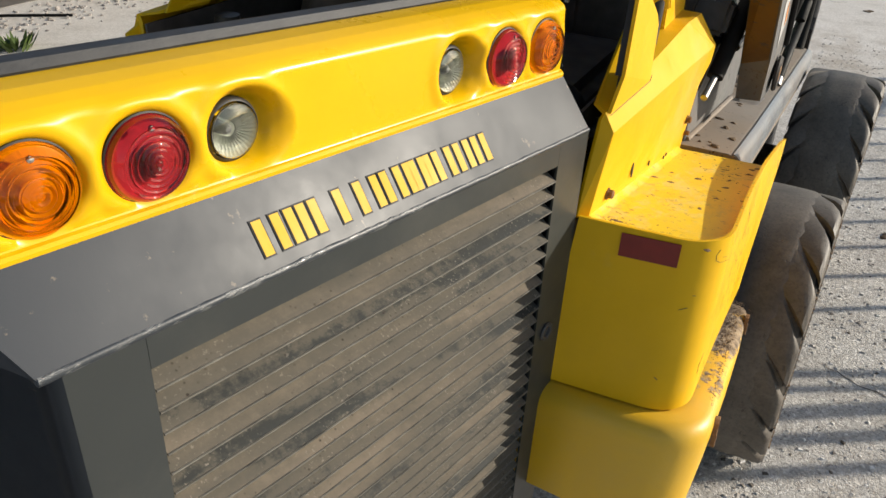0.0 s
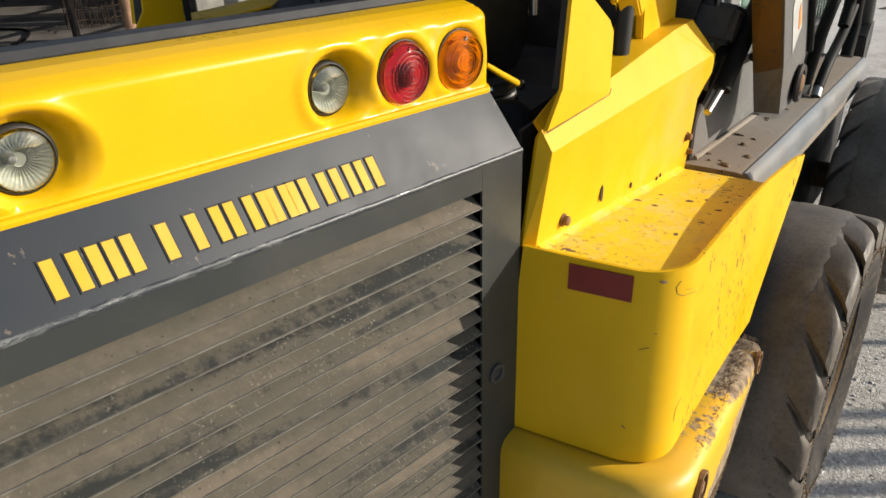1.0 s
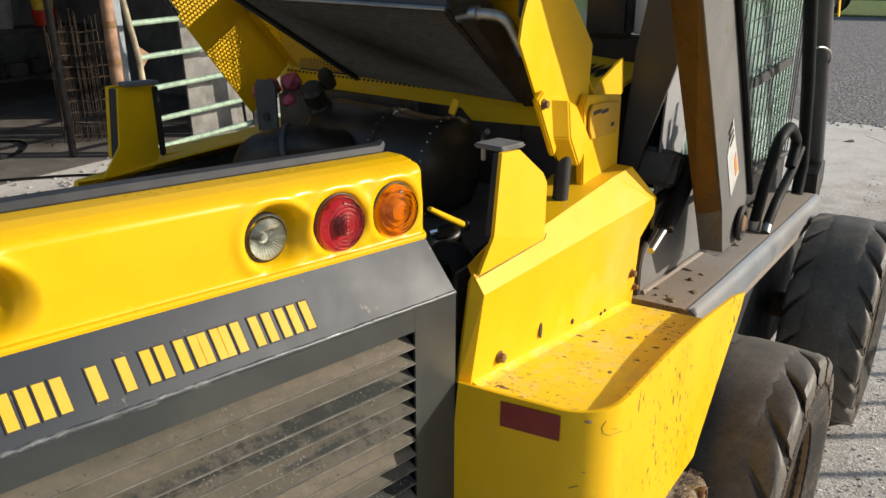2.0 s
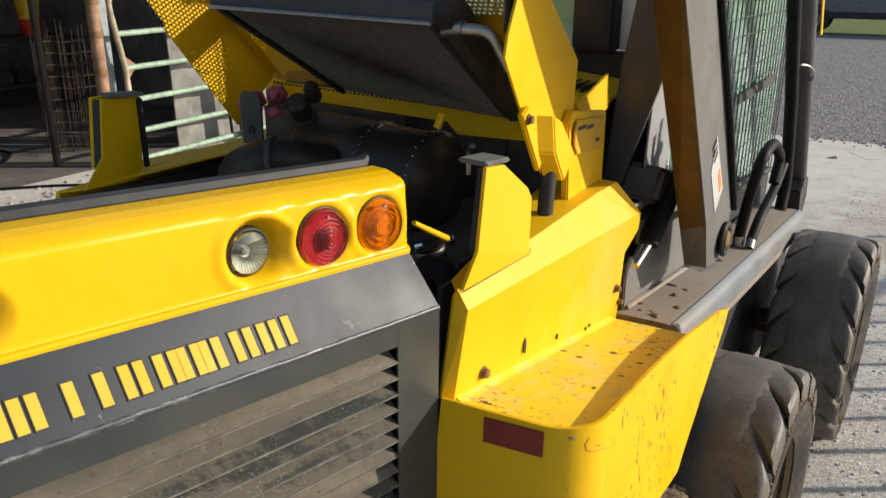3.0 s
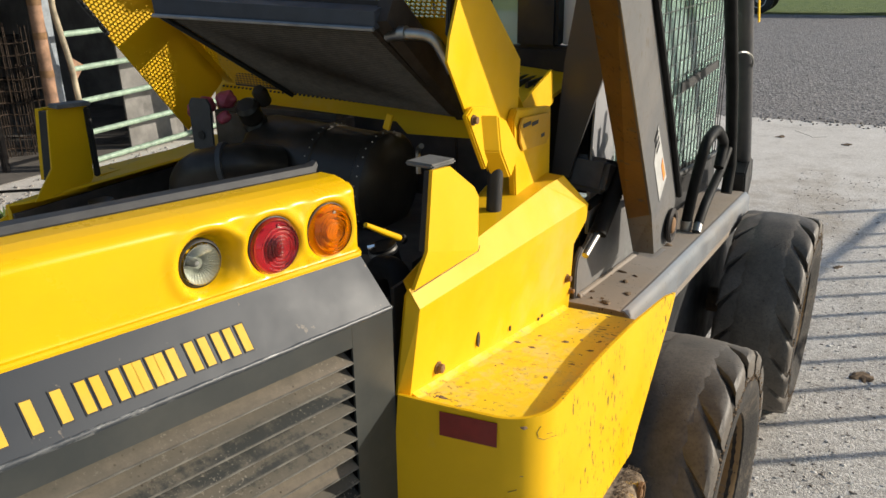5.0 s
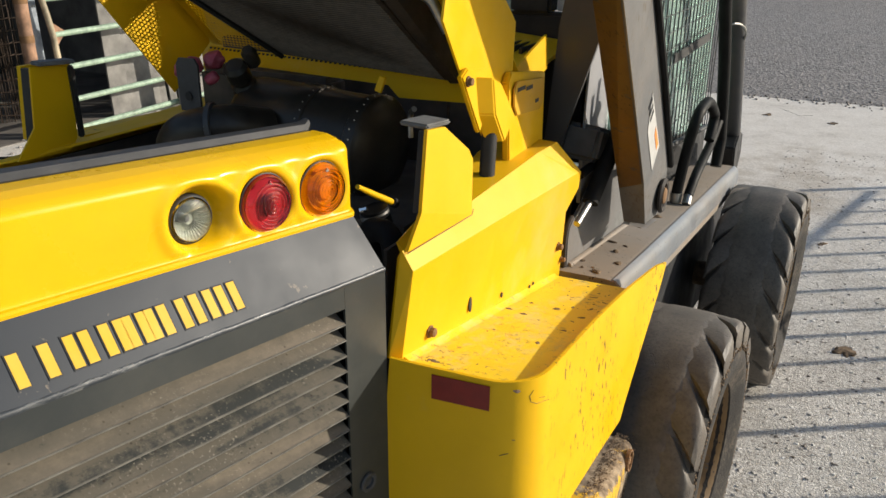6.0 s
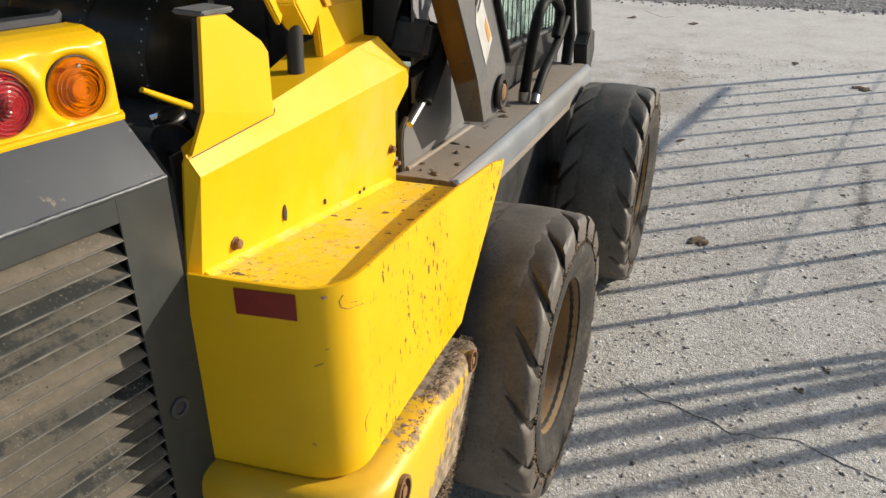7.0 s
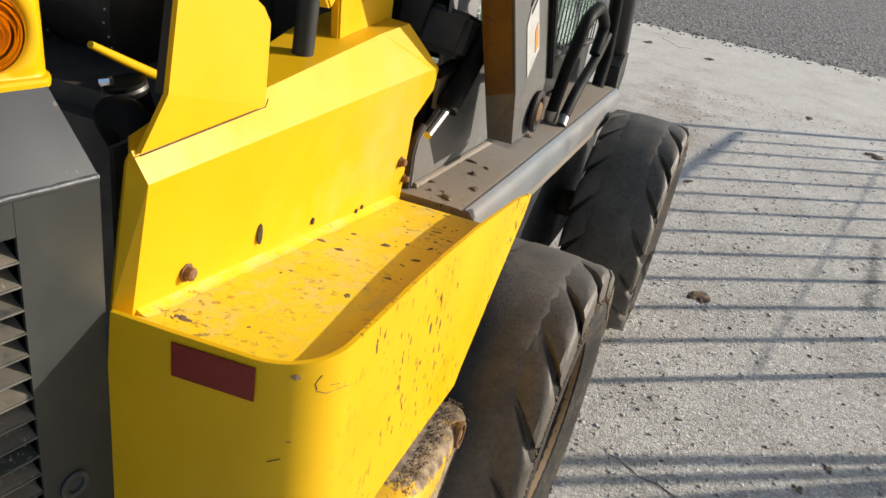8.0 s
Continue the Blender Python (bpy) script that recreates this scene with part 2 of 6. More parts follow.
    c = k.mix(k.ramp(soil, [(0.50, 0.0), (0.70, 0.6)]), c, (0.33, 0.265, 0.19))
    off = k.math("ABSOLUTE", k.math("SUBTRACT", axis.outputs["X"], k.math("ADD", k.math("MULTIPLY", axis.outputs["Y"], 0.167), 1.285)))
    span = k.math("ABSOLUTE", k.math("SUBTRACT", axis.outputs["Y"], 4.68))
    dark_streak = k.math("MULTIPLY", k.ramp(off, [(0.012, 1.0), (0.05, 0.0)]), k.ramp(span, [(0.38, 1.0), (0.52, 0.0)]))
    dark_streak = k.math("MULTIPLY", dark_streak, k.ramp(k.noise(26, 6, 0.7), [(0.40, 0.0), (0.52, 0.75)]))
    c = k.mix(dark_streak, c, (0.085, 0.075, 0.065))
    k.color(c)
    k.rough(0.9)
    h = k.math("ADD", k.math("MULTIPLY", k.ramp(rim, [(0.0, 0.0), (0.22, 1.0)]), 0.55), k.math("MULTIPLY", k.noise(130, 5, 0.7), 1.1))
    h = k.math("MULTIPLY", h, k.math("SUBTRACT", 1.0, k.math("MULTIPLY", even, 0.85)))
    k.bump(h, 0.8, 0.005)
    return k.mat


M["concrete"] = concrete_material()


def gravel_material():
    k = Nodes("dark_gravel_yard")
    st = k.tree.nodes.new("ShaderNodeSeparateColor")
    k.link(k.voronoi(28, "F1", "Color"), st.inputs[0])
    base = k.ramp(st.outputs[0], [(0.0, (0.08, 0.075, 0.073)), (1.0, (0.30, 0.28, 0.265))])
    k.color(k.mix(k.ramp(k.noise(0.7, 8, 0.7), [(0.4, 0.0), (0.7, 0.6)]), base, (0.21, 0.19, 0.175)))
    k.rough(0.95)
    k.bump(k.voronoi(28), 0.8, 0.02)
    return k.mat


M["gravel"] = gravel_material()


def grass_material():
    k = Nodes("short_grass")
    k.color(k.ramp(k.noise(3, 8, 0.7), [(0.3, (0.05, 0.09, 0.015)), (0.7, (0.16, 0.21, 0.04))]))
    k.rough(0.95)
    k.bump(k.noise(40, 4), 0.8, 0.05)
    return k.mat


M["grass"] = grass_material()


# ---------------------------------------------------------------- mesh helpers
PLACE = {}


def place_of(ob):
    return PLACE.get(ob.name, Vector((0, 0, 0)))


def part(name, bm, material, parent=None, label="", smooth=False):
    """Links a bmesh given in world coordinates as one mesh object, its origin at its middle, under parent."""
    bmesh.ops.recalc_face_normals(bm, faces=bm.faces)
    mid = Vector((0, 0, 0))
    for v in bm.verts:
        mid += v.co
    mid /= max(1, len(bm.verts))
    for v in bm.verts:
        v.co -= mid
    me = bpy.data.meshes.new(name)
    bm.to_mesh(me)
    bm.free()
    me.materials.append(M[material] if isinstance(material, str) else material)
    if smooth:
        for p in me.polygons:
            p.use_smooth = True
        me.set_sharp_from_angle(angle=radians(38))
    ob = new(name, me)
    ob.location = mid
    PLACE[ob.name] = mid.copy()
    if parent:
        ob.parent = parent
        ob.matrix_parent_inverse = Matrix.Translation(-place_of(parent))
    if label:
        ob["label"] = label
    return ob


def holder(name, at, label, category, group="", kind=""):
    ob = new(name)
    ob.location = at
    ob.empty_display_size = 0.2
    PLACE[ob.name] = Vector(at)
    return tagged(ob, label, category, group, kind)


def prism(bm, pts, off):
    """A polygon swept by the vector off, closed."""
    off = Vector(off)
    a = [bm.verts.new(p) for p in pts]
    b = [bm.verts.new(Vector(p) + off) for p in pts]
    bm.faces.new(a)
    bm.faces.new(b[::-1])
    for i in range(len(a)):
        j = (i + 1) % len(a)
        bm.faces.new((a[j], a[i], b[i], b[j]))
    return bm


def sheet(pts, off, bevel=0.0):
    bm = bmesh.new()
    prism(bm, pts, off)
    if bevel:
        bmesh.ops.bevel(bm, geom=list(bm.edges), offset=bevel, segments=2, affect="EDGES", clamp_overlap=True)
    return bm


def block(lo, hi, bevel=0.0, seg=2, bm=None, turn=None):
    own = bmesh.new()
    (x0, y0, z0), (x1, y1, z1) = lo, hi
    prism(own, [(x0, y0, z0), (x1, y0, z0), (x1, y1, z0), (x0, y1, z0)], (0, 0, z1 - z0))
    if bevel:
        bmesh.ops.bevel(own, geom=list(own.edges), offset=bevel, segments=seg, affect="EDGES", clamp_overlap=True)
    if turn is not None:
        own.transform(turn)
    if bm is None:
        return own
    me = bpy.data.meshes.new("tmp")
    own.to_mesh(me)
    own.free()
    bm.from_mesh(me)
    bpy.data.meshes.remove(me)
    return bm


def tube(pts, r, seg=12, bm=None, caps=True):
    """A round bar along points; r is a number or one for each point."""
    bm = bm or bmesh.new()
    pts = [Vector(p) for p in pts]
    rs = r if hasattr(r, "__len__") else [r] * len(pts)
    rings = []
    side = None
    for i, p in enumerate(pts):
        d = (pts[min(i + 1, len(pts) - 1)] - pts[max(i - 1, 0)]).normalized()
        if side is None:
            side = d.orthogonal().normalized()
        side = (side - d * side.dot(d)).normalized()
        up = d.cross(side)
        rings.append([bm.verts.new(p + (side * math.cos(a) + up * math.sin(a)) * rs[i]) for a in (2 * math.pi * k / seg for k in range(seg))])
    skin(bm, rings, True)
    if caps:
        bm.faces.new(rings[0][::-1])
        bm.faces.new(rings[-1])
    return bm


def skin(bm, rings, closed=False):
    for a, b in zip(rings, rings[1:]):
        n = len(a)
        for i in range(n if closed else n - 1):
            j = (i + 1) % n
            bm.faces.new((a[i], a[j], b[j], b[i]))


def bend(pts, radius=0.03, seg=5):
    """Points with their inner corners rounded."""
    pts = [Vector(p) for p in pts]
    out = [pts[0]]
    for a, b, c in zip(pts, pts[1:], pts[2:]):
        r = min(radius, (a - b).length * 0.45, (c - b).length * 0.45)
        p, q = b + (a - b).normalized() * r, b + (c - b).normalized() * r
        for i in range(seg + 1):
            t = i / seg
            out.append(p * (1 - t) ** 2 + b * 2 * t * (1 - t) + q * t * t)
    return out + [pts[-1]]


def lathe(profile, m, seg=32, bm=None):
    """Turns (radius, height) pairs round the z axis of the pose m."""
    bm = bm or bmesh.new()
    rings = [[bm.verts.new(m @ Vector((r * math.cos(a), r * math.sin(a), h))) for a in (2 * math.pi * k / seg for k in range(seg))] for r, h in profile]
    skin(bm, rings, True)
    if profile[0][0] > 1e-6:
        bm.faces.new(rings[0][::-1])
    if profile[-1][0] > 1e-6:
        bm.faces.new(rings[-1])
    bmesh.ops.remove_doubles(bm, verts=bm.verts, dist=1e-6)
    return bm


def toward(at, axis):
    """A pose at a place whose z axis points along axis."""
    return Matrix.Translation(at) @ Vector(axis).to_track_quat("Z", "Y").to_matrix().to_4x4()


def grit(bm, at, s, rnd, flat):
    """An uneven crumb of eight faces."""
    x, y, z = at
    belt = [bm.verts.new((x + s * math.cos(a) * q, y + s * math.sin(a) * q, z)) for a, q in ((k * 1.2566, rnd.uniform(0.55, 1.3)) for k in range(5))]
    top, low = (bm.verts.new((x + rnd.uniform(-0.4, 0.4) * s, y + rnd.uniform(-0.4, 0.4) * s, z + h * s * flat)) for h in (rnd.uniform(0.5, 1.2), -0.9))
    for k in range(5):
        bm.faces.new((belt[k], belt[(k + 1) % 5], top))
        bm.faces.new((belt[(k + 1) % 5], belt[k], low))


# ---------------------------------------------------------------- ground
def quad_sheet(x0, x1, y0, y1, z, nx=1, ny=1):
    bm = bmesh.new()
    g = [[bm.verts.new((x0 + (x1 - x0) * i / nx, y0 + (y1 - y0) * j / ny, z)) for i in range(nx + 1)] for j in range(ny + 1)]
    skin(bm, g)
    return bm


tagged(part("ground", quad_sheet(-400, 400, -400, 400, -0.03), "grass"), "short green grass reaching the horizon", "ground", kind="structure")
tagged(part("road", sheet([(-60, 9.9, -0.02), (60, 9.9, -0.02), (60, 28.1, -0.02), (-60, 28.1, -0.02)], (0, 0, 0.012)), "gravel"), "dark loose gravel yard beyond the concrete", "gravel yard", kind="structure")
tagged(part("pavement", sheet([(-5.25, -8, -0.2), (14, -8, -0.2), (14, 9.9, -0.2), (-5.25, 9.9, -0.2)], (0, 0, 0.2)), "concrete"), "worn pale concrete apron with exposed stones", "concrete apron", kind="structure")

# ---------------------------------------------------------------- the loader
loader = holder("skid_steer_loader", (0.0, 2.7, 0.0), "yellow and grey skid steer loader with rear door and hood open", "loader")


def arc(cx, cy, r, a0, a1, n=8):
    return [(cx + r * math.cos(radians(a0 + (a1 - a0) * k / n)), cy + r * math.sin(radians(a0 + (a1 - a0) * k / n))) for k in range(n + 1)]


k = Nodes("worn_dusty_yellow_step")
dust = k.ramp(k.math("ADD", k.math("MULTIPLY", k.noise(16, 8, 0.75, (1.0, 0.45, 1.0)), 0.7), k.math("MULTIPLY", k.noise(75, 5, 0.7), 0.3)), [(0.50, 0.0), (0.58, 0.60)])
c = k.mix(dust, k.ramp(k.noise(6, 4), [(0.3, (0.76, 0.50, 0.010)), (0.7, (0.82, 0.57, 0.015))]), (0.58, 0.49, 0.17))
grime = k.ramp(k.noise(60, 6, 0.7), [(0.56, 0.0), (0.63, 0.8)])
c = k.mix(k.math("MULTIPLY", grime, k.ramp(k.noise(7, 4), [(0.45, 0.0), (0.62, 1.0)])), c, (0.12, 0.08, 0.045))
crumb = k.math("MULTIPLY", k.ramp(k.voronoi(190), [(0.10, 1.0), (0.20, 0.0)]), k.ramp(k.noise(30, 3), [(0.56, 0.0), (0.62, 1.0)]))
k.color(k.mix(crumb, c, (0.07, 0.045, 0.028)))
k.rough(k.ramp(dust, [(0.0, 0.5), (1.0, 0.9)]))
k.bump(k.noise(90, 5), 0.25, 0.002)
M["step_worn"] = k.mat


def step_box(parent):
    """The bent sheet of the rear step: a rear face, a round corner and a side guard that ends in a point."""
    plan = [(0.474, 1.344), (0.55, 1.347), (0.60, 1.350)] + arc(0.636, 1.434, 0.082, -86, 0, 9) + [(0.718, 1.52), (0.7175, 1.62), (0.719, 1.75), (0.7235, 1.888), (0.725, 1.92), (0.731, 2.0), (0.737, 2.08), (0.741, 2.13), (0.744, 2.17), (0.745, 2.205)]
    bm = bmesh.new()
    outer, inner = [], []
    for i, (x, y) in enumerate(plan):
        top = 1.060 - max(0.0, y - 1.42) * 0.117
        low = 0.700 - max(0.0, y - 1.42) * 0.02
        if y > 1.888:
            low = 0.691 + (y - 1.888) * 0.82
        if y > 2.12:
            top -= (y - 2.12) * 0.15
        lean = (-0.034 + 0.034 * min(1.0, (x - 0.474) / 0.22) + 0.016 * min(1.0, max(0.0, y - 1.45) / 0.4)) * (top - low) / 0.36
        a, b = plan[max(0, i - 1)], plan[min(len(plan) - 1, i + 1)]
        t = Vector((b[0] - a[0], b[1] - a[1], 0)).normalized()
        nrm = Vector((t.y, -t.x, 0)) * 0.006
        rows_o, rows_i = [], []
        for k in range(7):
            f = k / 6
            p = Vector((x + lean * (1 - f), y, low + (top - low) * f))
            rows_o.append(bm.verts.new(p))
            rows_i.append(bm.verts.new(p - nrm))
        outer.append(rows_o)
        inner.append(rows_i)
    skin(bm, outer)
    skin(bm, inner)
    for k in range(len(plan) - 1):
        bm.faces.new((outer[k][6], outer[k + 1][6], inner[k + 1][6], inner[k][6]))
        bm.faces.new((outer[k][0], outer[k + 1][0], inner[k + 1][0], inner[k][0]))
    for k in range(6):
        for e in (0, -1):
            bm.faces.new((outer[e][k], outer[e][k + 1], inner[e][k + 1], inner[e][k]))
    box = part("step_guard", bm, "yellow_speck", parent, "yellow bent-steel guard with mud specks", smooth=True)
    top = sheet([(0.480, 1.352, 1.048), (0.628, 1.358, 1.049), (0.688, 1.395, 1.041), (0.711, 1.46, 1.0300), (0.711, 1.70, 0.9890), (0.730, 2.076, 0.9260), (0.505, 2.070, 0.927)], (0, 0, -0.006))
    part("step_plate", top, "step_worn", parent, "dirty yellow step plate with mud crumbs")
    rf = sheet([(0.549, 1.3462, 1.005), (0.647, 1.3512, 1.007), (0.6475, 1.3512, 1.051), (0.5495, 1.3462, 1.049)], (0.0, -0.001, 0))
    for r, pts in ((0.00045, ((-37, 1.021), (-28, 1.013), (-14, 1.010), (-3, 1.004))), (0.0005, ((-33, 1.040), (-38, 1.031), (-36, 1.022))), (0.0004, ((-24, 1.022), (-14, 1.017))), (0.0004, ((2, 0.800), (-9, 0.797), (-14, 0.784), (-13, 0.765))), (0.0006, ((-70, 0.925), (-60, 0.930))), (0.0006, ((-57, 0.955), (-53, 0.954))), (0.0008, ((-80, 0.775), (-76, 0.770)))):
        part("scratch", tube([(0.636 + 0.0822 * math.cos(radians(a)), 1.434 + 0.0822 * math.sin(radians(a)), z) for a, z in pts], r, 6), "mud", box, "dark scratch in the paint")
    part("reflector", rf, "red_sticker", box, "dull red reflector sticker")


step_box(loader)


def bumper(parent):
    """The cast counterweight under the step: rounded corner and top edge."""
    plan = [(0.415, 1.90), (0.415, 1.40), (0.425, 1.335), (0.455, 1.308), (0.55, 1.300), (0.62, 1.302)] + arc(0.672, 1.405, 0.10, -80, 0, 8) + [(0.776, 1.55), (0.778, 1.75), (0.774, 1.88)] + arc(0.742, 1.895, 0.032, 0, 90, 4)
    mid = Vector((0.60, 1.60, 0))
    rings = []
    bm = bmesh.new()
    for inset, dz in ((0.03, -0.262), (0.0, -0.245), (0.0, -0.04), (0.003, -0.022), (0.010, -0.010), (0.022, -0.003), (0.035, 0.0)):
        ring = []
        for x, y in plan:
            top = 0.696 - max(0, y - 1.33) * 0.10
            v = Vector((x, y, top + dz))
            d = Vector((mid.x - x, mid.y - y, 0))
            d.normalize()
            v += d * inset
            v.x += dz * 0.075
            ring.append(bm.verts.new(v))
        rings.append(ring)
    skin(bm, rings, True)
    bm.faces.new(rings[-1])
    bm.faces.new(rings[0][::-1])
    b = part("counterweight", bm, "cast_mud", parent, "muddy cast yellow counterweight", smooth=True)
    for y, z, r in ((1.425, 0.640, 0.024), (1.85, 0.622, 0.020)):
        m = toward((0.766, y, z), (1, 0, 0.05))
        part("bolt_socket", lathe([(r * 1.25, 0.004), (r * 1.25, 0.012), (r * 1.0, 0.012), (r, 0.005), (0, 0.005)], m, 16), "rust", b)
        part("bolt", lathe([(r * 0.5, 0.004), (r * 0.5, 0.011), (0, 0.012)], m, 6), "rust", b, "rusty bolt")


k = Nodes("mud_caked_yellow_casting")
sep = k.node("ShaderNodeSeparateXYZ")
k.link(k.where, sep.inputs[0])
grow = k.math("MULTIPLY", k.math("SUBTRACT", sep.outputs["Y"], 1.62), 0.70)
low = k.math("MULTIPLY", k.math("SUBTRACT", 0.56, sep.outputs["Z"]), 1.1)
rim = k.math("ADD", k.math("SUBTRACT", sep.outputs["Z"], 0.696), k.math("MULTIPLY", k.math("SUBTRACT", sep.outputs["Y"], 1.33), 0.10))
shelf = k.math("MULTIPLY", k.ramp(k.math("ADD", rim, 0.05), [(0.026, 0.0), (0.044, 0.18)]), k.ramp(k.math("SUBTRACT", sep.outputs["Y"], 1.38), [(0.0, 0.0), (0.12, 1.0)]))
reach = k.math("MINIMUM", k.math("ADD", k.math("MAXIMUM", k.math("ADD", grow, low), -0.14), shelf), 0.16)
streak = k.math("ADD", k.math("MULTIPLY", k.noise(46, 8, 0.75, (1.0, 1.0, 0.35)), 0.65), k.math("MULTIPLY", k.noise(9, 6, 0.7), 0.35))
mask = k.ramp(k.math("ADD", streak, reach), [(0.54, 0.0), (0.59, 1.0)])
base = k.mix(k.ramp(k.noise(5, 6), [(0.35, 0.0), (0.75, 0.35)]), (0.76, 0.43, 0.006), (0.50, 0.34, 0.11))
k.color(k.mix(mask, base, k.ramp(k.noise(40, 5), [(0.34, (0.10, 0.070, 0.045)), (0.5, (0.25, 0.185, 0.12)), (0.66, (0.40, 0.315, 0.21))])))
k.rough(k.ramp(mask, [(0.0, 0.45), (1.0, 0.95)]))
k.bump(k.math("ADD", k.math("MULTIPLY", mask, k.noise(60, 6)), k.math("MULTIPLY", k.noise(90, 3), 0.12)), 0.5, 0.006)
M["cast_mud"] = k.mat
bumper(loader)


def shell(pts, faces, off):
    """Flat faces between named points, given a thickness by the vector off and closed along their free edges."""
    bm = bmesh.new()
    a = {k: bm.verts.new(p) for k, p in pts.items()}
    b = {k: bm.verts.new(Vector(p) + Vector(off)) for k, p in pts.items()}
    seen = {}
    for f in faces:
        names = f.split()
        bm.faces.new([a[k] for k in names])
        bm.faces.new([b[k] for k in names[::-1]])
        for p, q in zip(names, names[1:] + names[:1]):
            key = tuple(sorted((p, q)))
            seen[key] = seen.get(key, 0) + 1
    for (p, q), n in seen.items():
        if n == 1:
            bm.faces.new((a[p], a[q], b[q], b[p]))
    return bm


def side_panel(parent, s=1):
    """Upper side panel with its bevel; s = -1 mirrors it to the other side."""
    cx = -0.03

    def q(x, y, z):
        return (x, y, z) if s > 0 else (2 * cx - x, y + 0.03, z)

    pts = dict(A=q(0.484, 1.366, 1.046), B=q(0.503, 1.374, 1.206), C=q(0.5415, 2.085, 1.183), D=q(0.5382, 2.120, 1.138), N=q(0.5297, 2.060, 1.096), E=q(0.5094, 2.100, 0.906),
               G=q(0.486, 1.371, 1.238), F=q(0.4957, 1.948, 1.260), H=q(0.38, 2.06, 1.264), I=q(0.462, 1.400, 1.240), K=q(0.467, 1.354, 1.054), L=q(0.481, 1.371, 1.228),
               P=q(0.506, 2.037, 1.264), Q=q(0.541, 2.123, 1.178), J=q(0.44, 2.19, 0.90), R=q(0.46, 2.14, 1.10), S=q(0.38, 1.90, 1.262))
    bm = shell(pts, ("A B C D N E", "B G F C", "G I S F", "F S H P", "K L B A", "L G B", "F P Q C", "C Q D", "Q P R", "D Q R", "N D R", "E N R J"), (-0.006 * s, 0.003, -0.004))
    p = part("side_panel", bm, "yellow", parent, "bright yellow folded side panel")
    if s > 0:
        def face_x(y, z):
            return 0.484 + 0.0573 * (y - 1.366) + 0.119 * (z - 1.046)

        for y, z, r in ((1.450, 1.062, 0.0085), (2.048, 1.012, 0.008), (2.085, 0.965, 0.006)):
            part("bolt", lathe([(r * 1.4, 0.0), (r * 1.4, 0.003), (r, 0.003), (r, 0.011), (r * 0.6, 0.013), (0, 0.013)], toward((face_x(y, z), y, z), (1, 0, 0)), 8), "rust", p, "rusty bolt head")
        for y, z, a, b in ((1.598, 1.051, 0.006, 0.016), (1.745, 1.010, 0.004, 0.006), (1.90, 0.966, 0.004, 0.004), (1.92, 0.966, 0.004, 0.004)):
            bmh = bmesh.new()
            prism(bmh, [(face_x(y, z) + 0.0008, y + a * math.cos(k * math.pi / 6), z + b * math.sin(k * math.pi / 6)) for k in range(12)], (0.002, 0, 0))
            part("hole", bmh, "rubber", p)
        # bead of sealant along the foot of the panel
        bead = bmesh.new()
        rnd = random.Random(31)
        rings = []
        for q_ in range(40):
            y, z = 1.372 + 0.69 * q_ / 39, 1.0435 - 0.1156 * q_ / 39
            up_, out_ = 0.009 + rnd.uniform(-0.0008, 0.0008), 0.010 + rnd.uniform(-0.002, 0.002)
            x = 0.484 + 0.026 * q_ / 39
            rings.append([bead.verts.new((x, y, z + up_)), bead.verts.new((x + 0.009, y, z + up_ * 0.35)), bead.verts.new((x + 0.006 + out_, y, z + 0.0015)), bead.verts.new((x, y, z - 0.003))])
        skin(bead, rings, True)
        bead.faces.new(rings[0])
        bead.faces.new(rings[-1][::-1])
        part("weld_bead", bead, "step_worn", p, smooth=True)
    return p


side_panel(loader, 1)
side_panel(loader, -1)


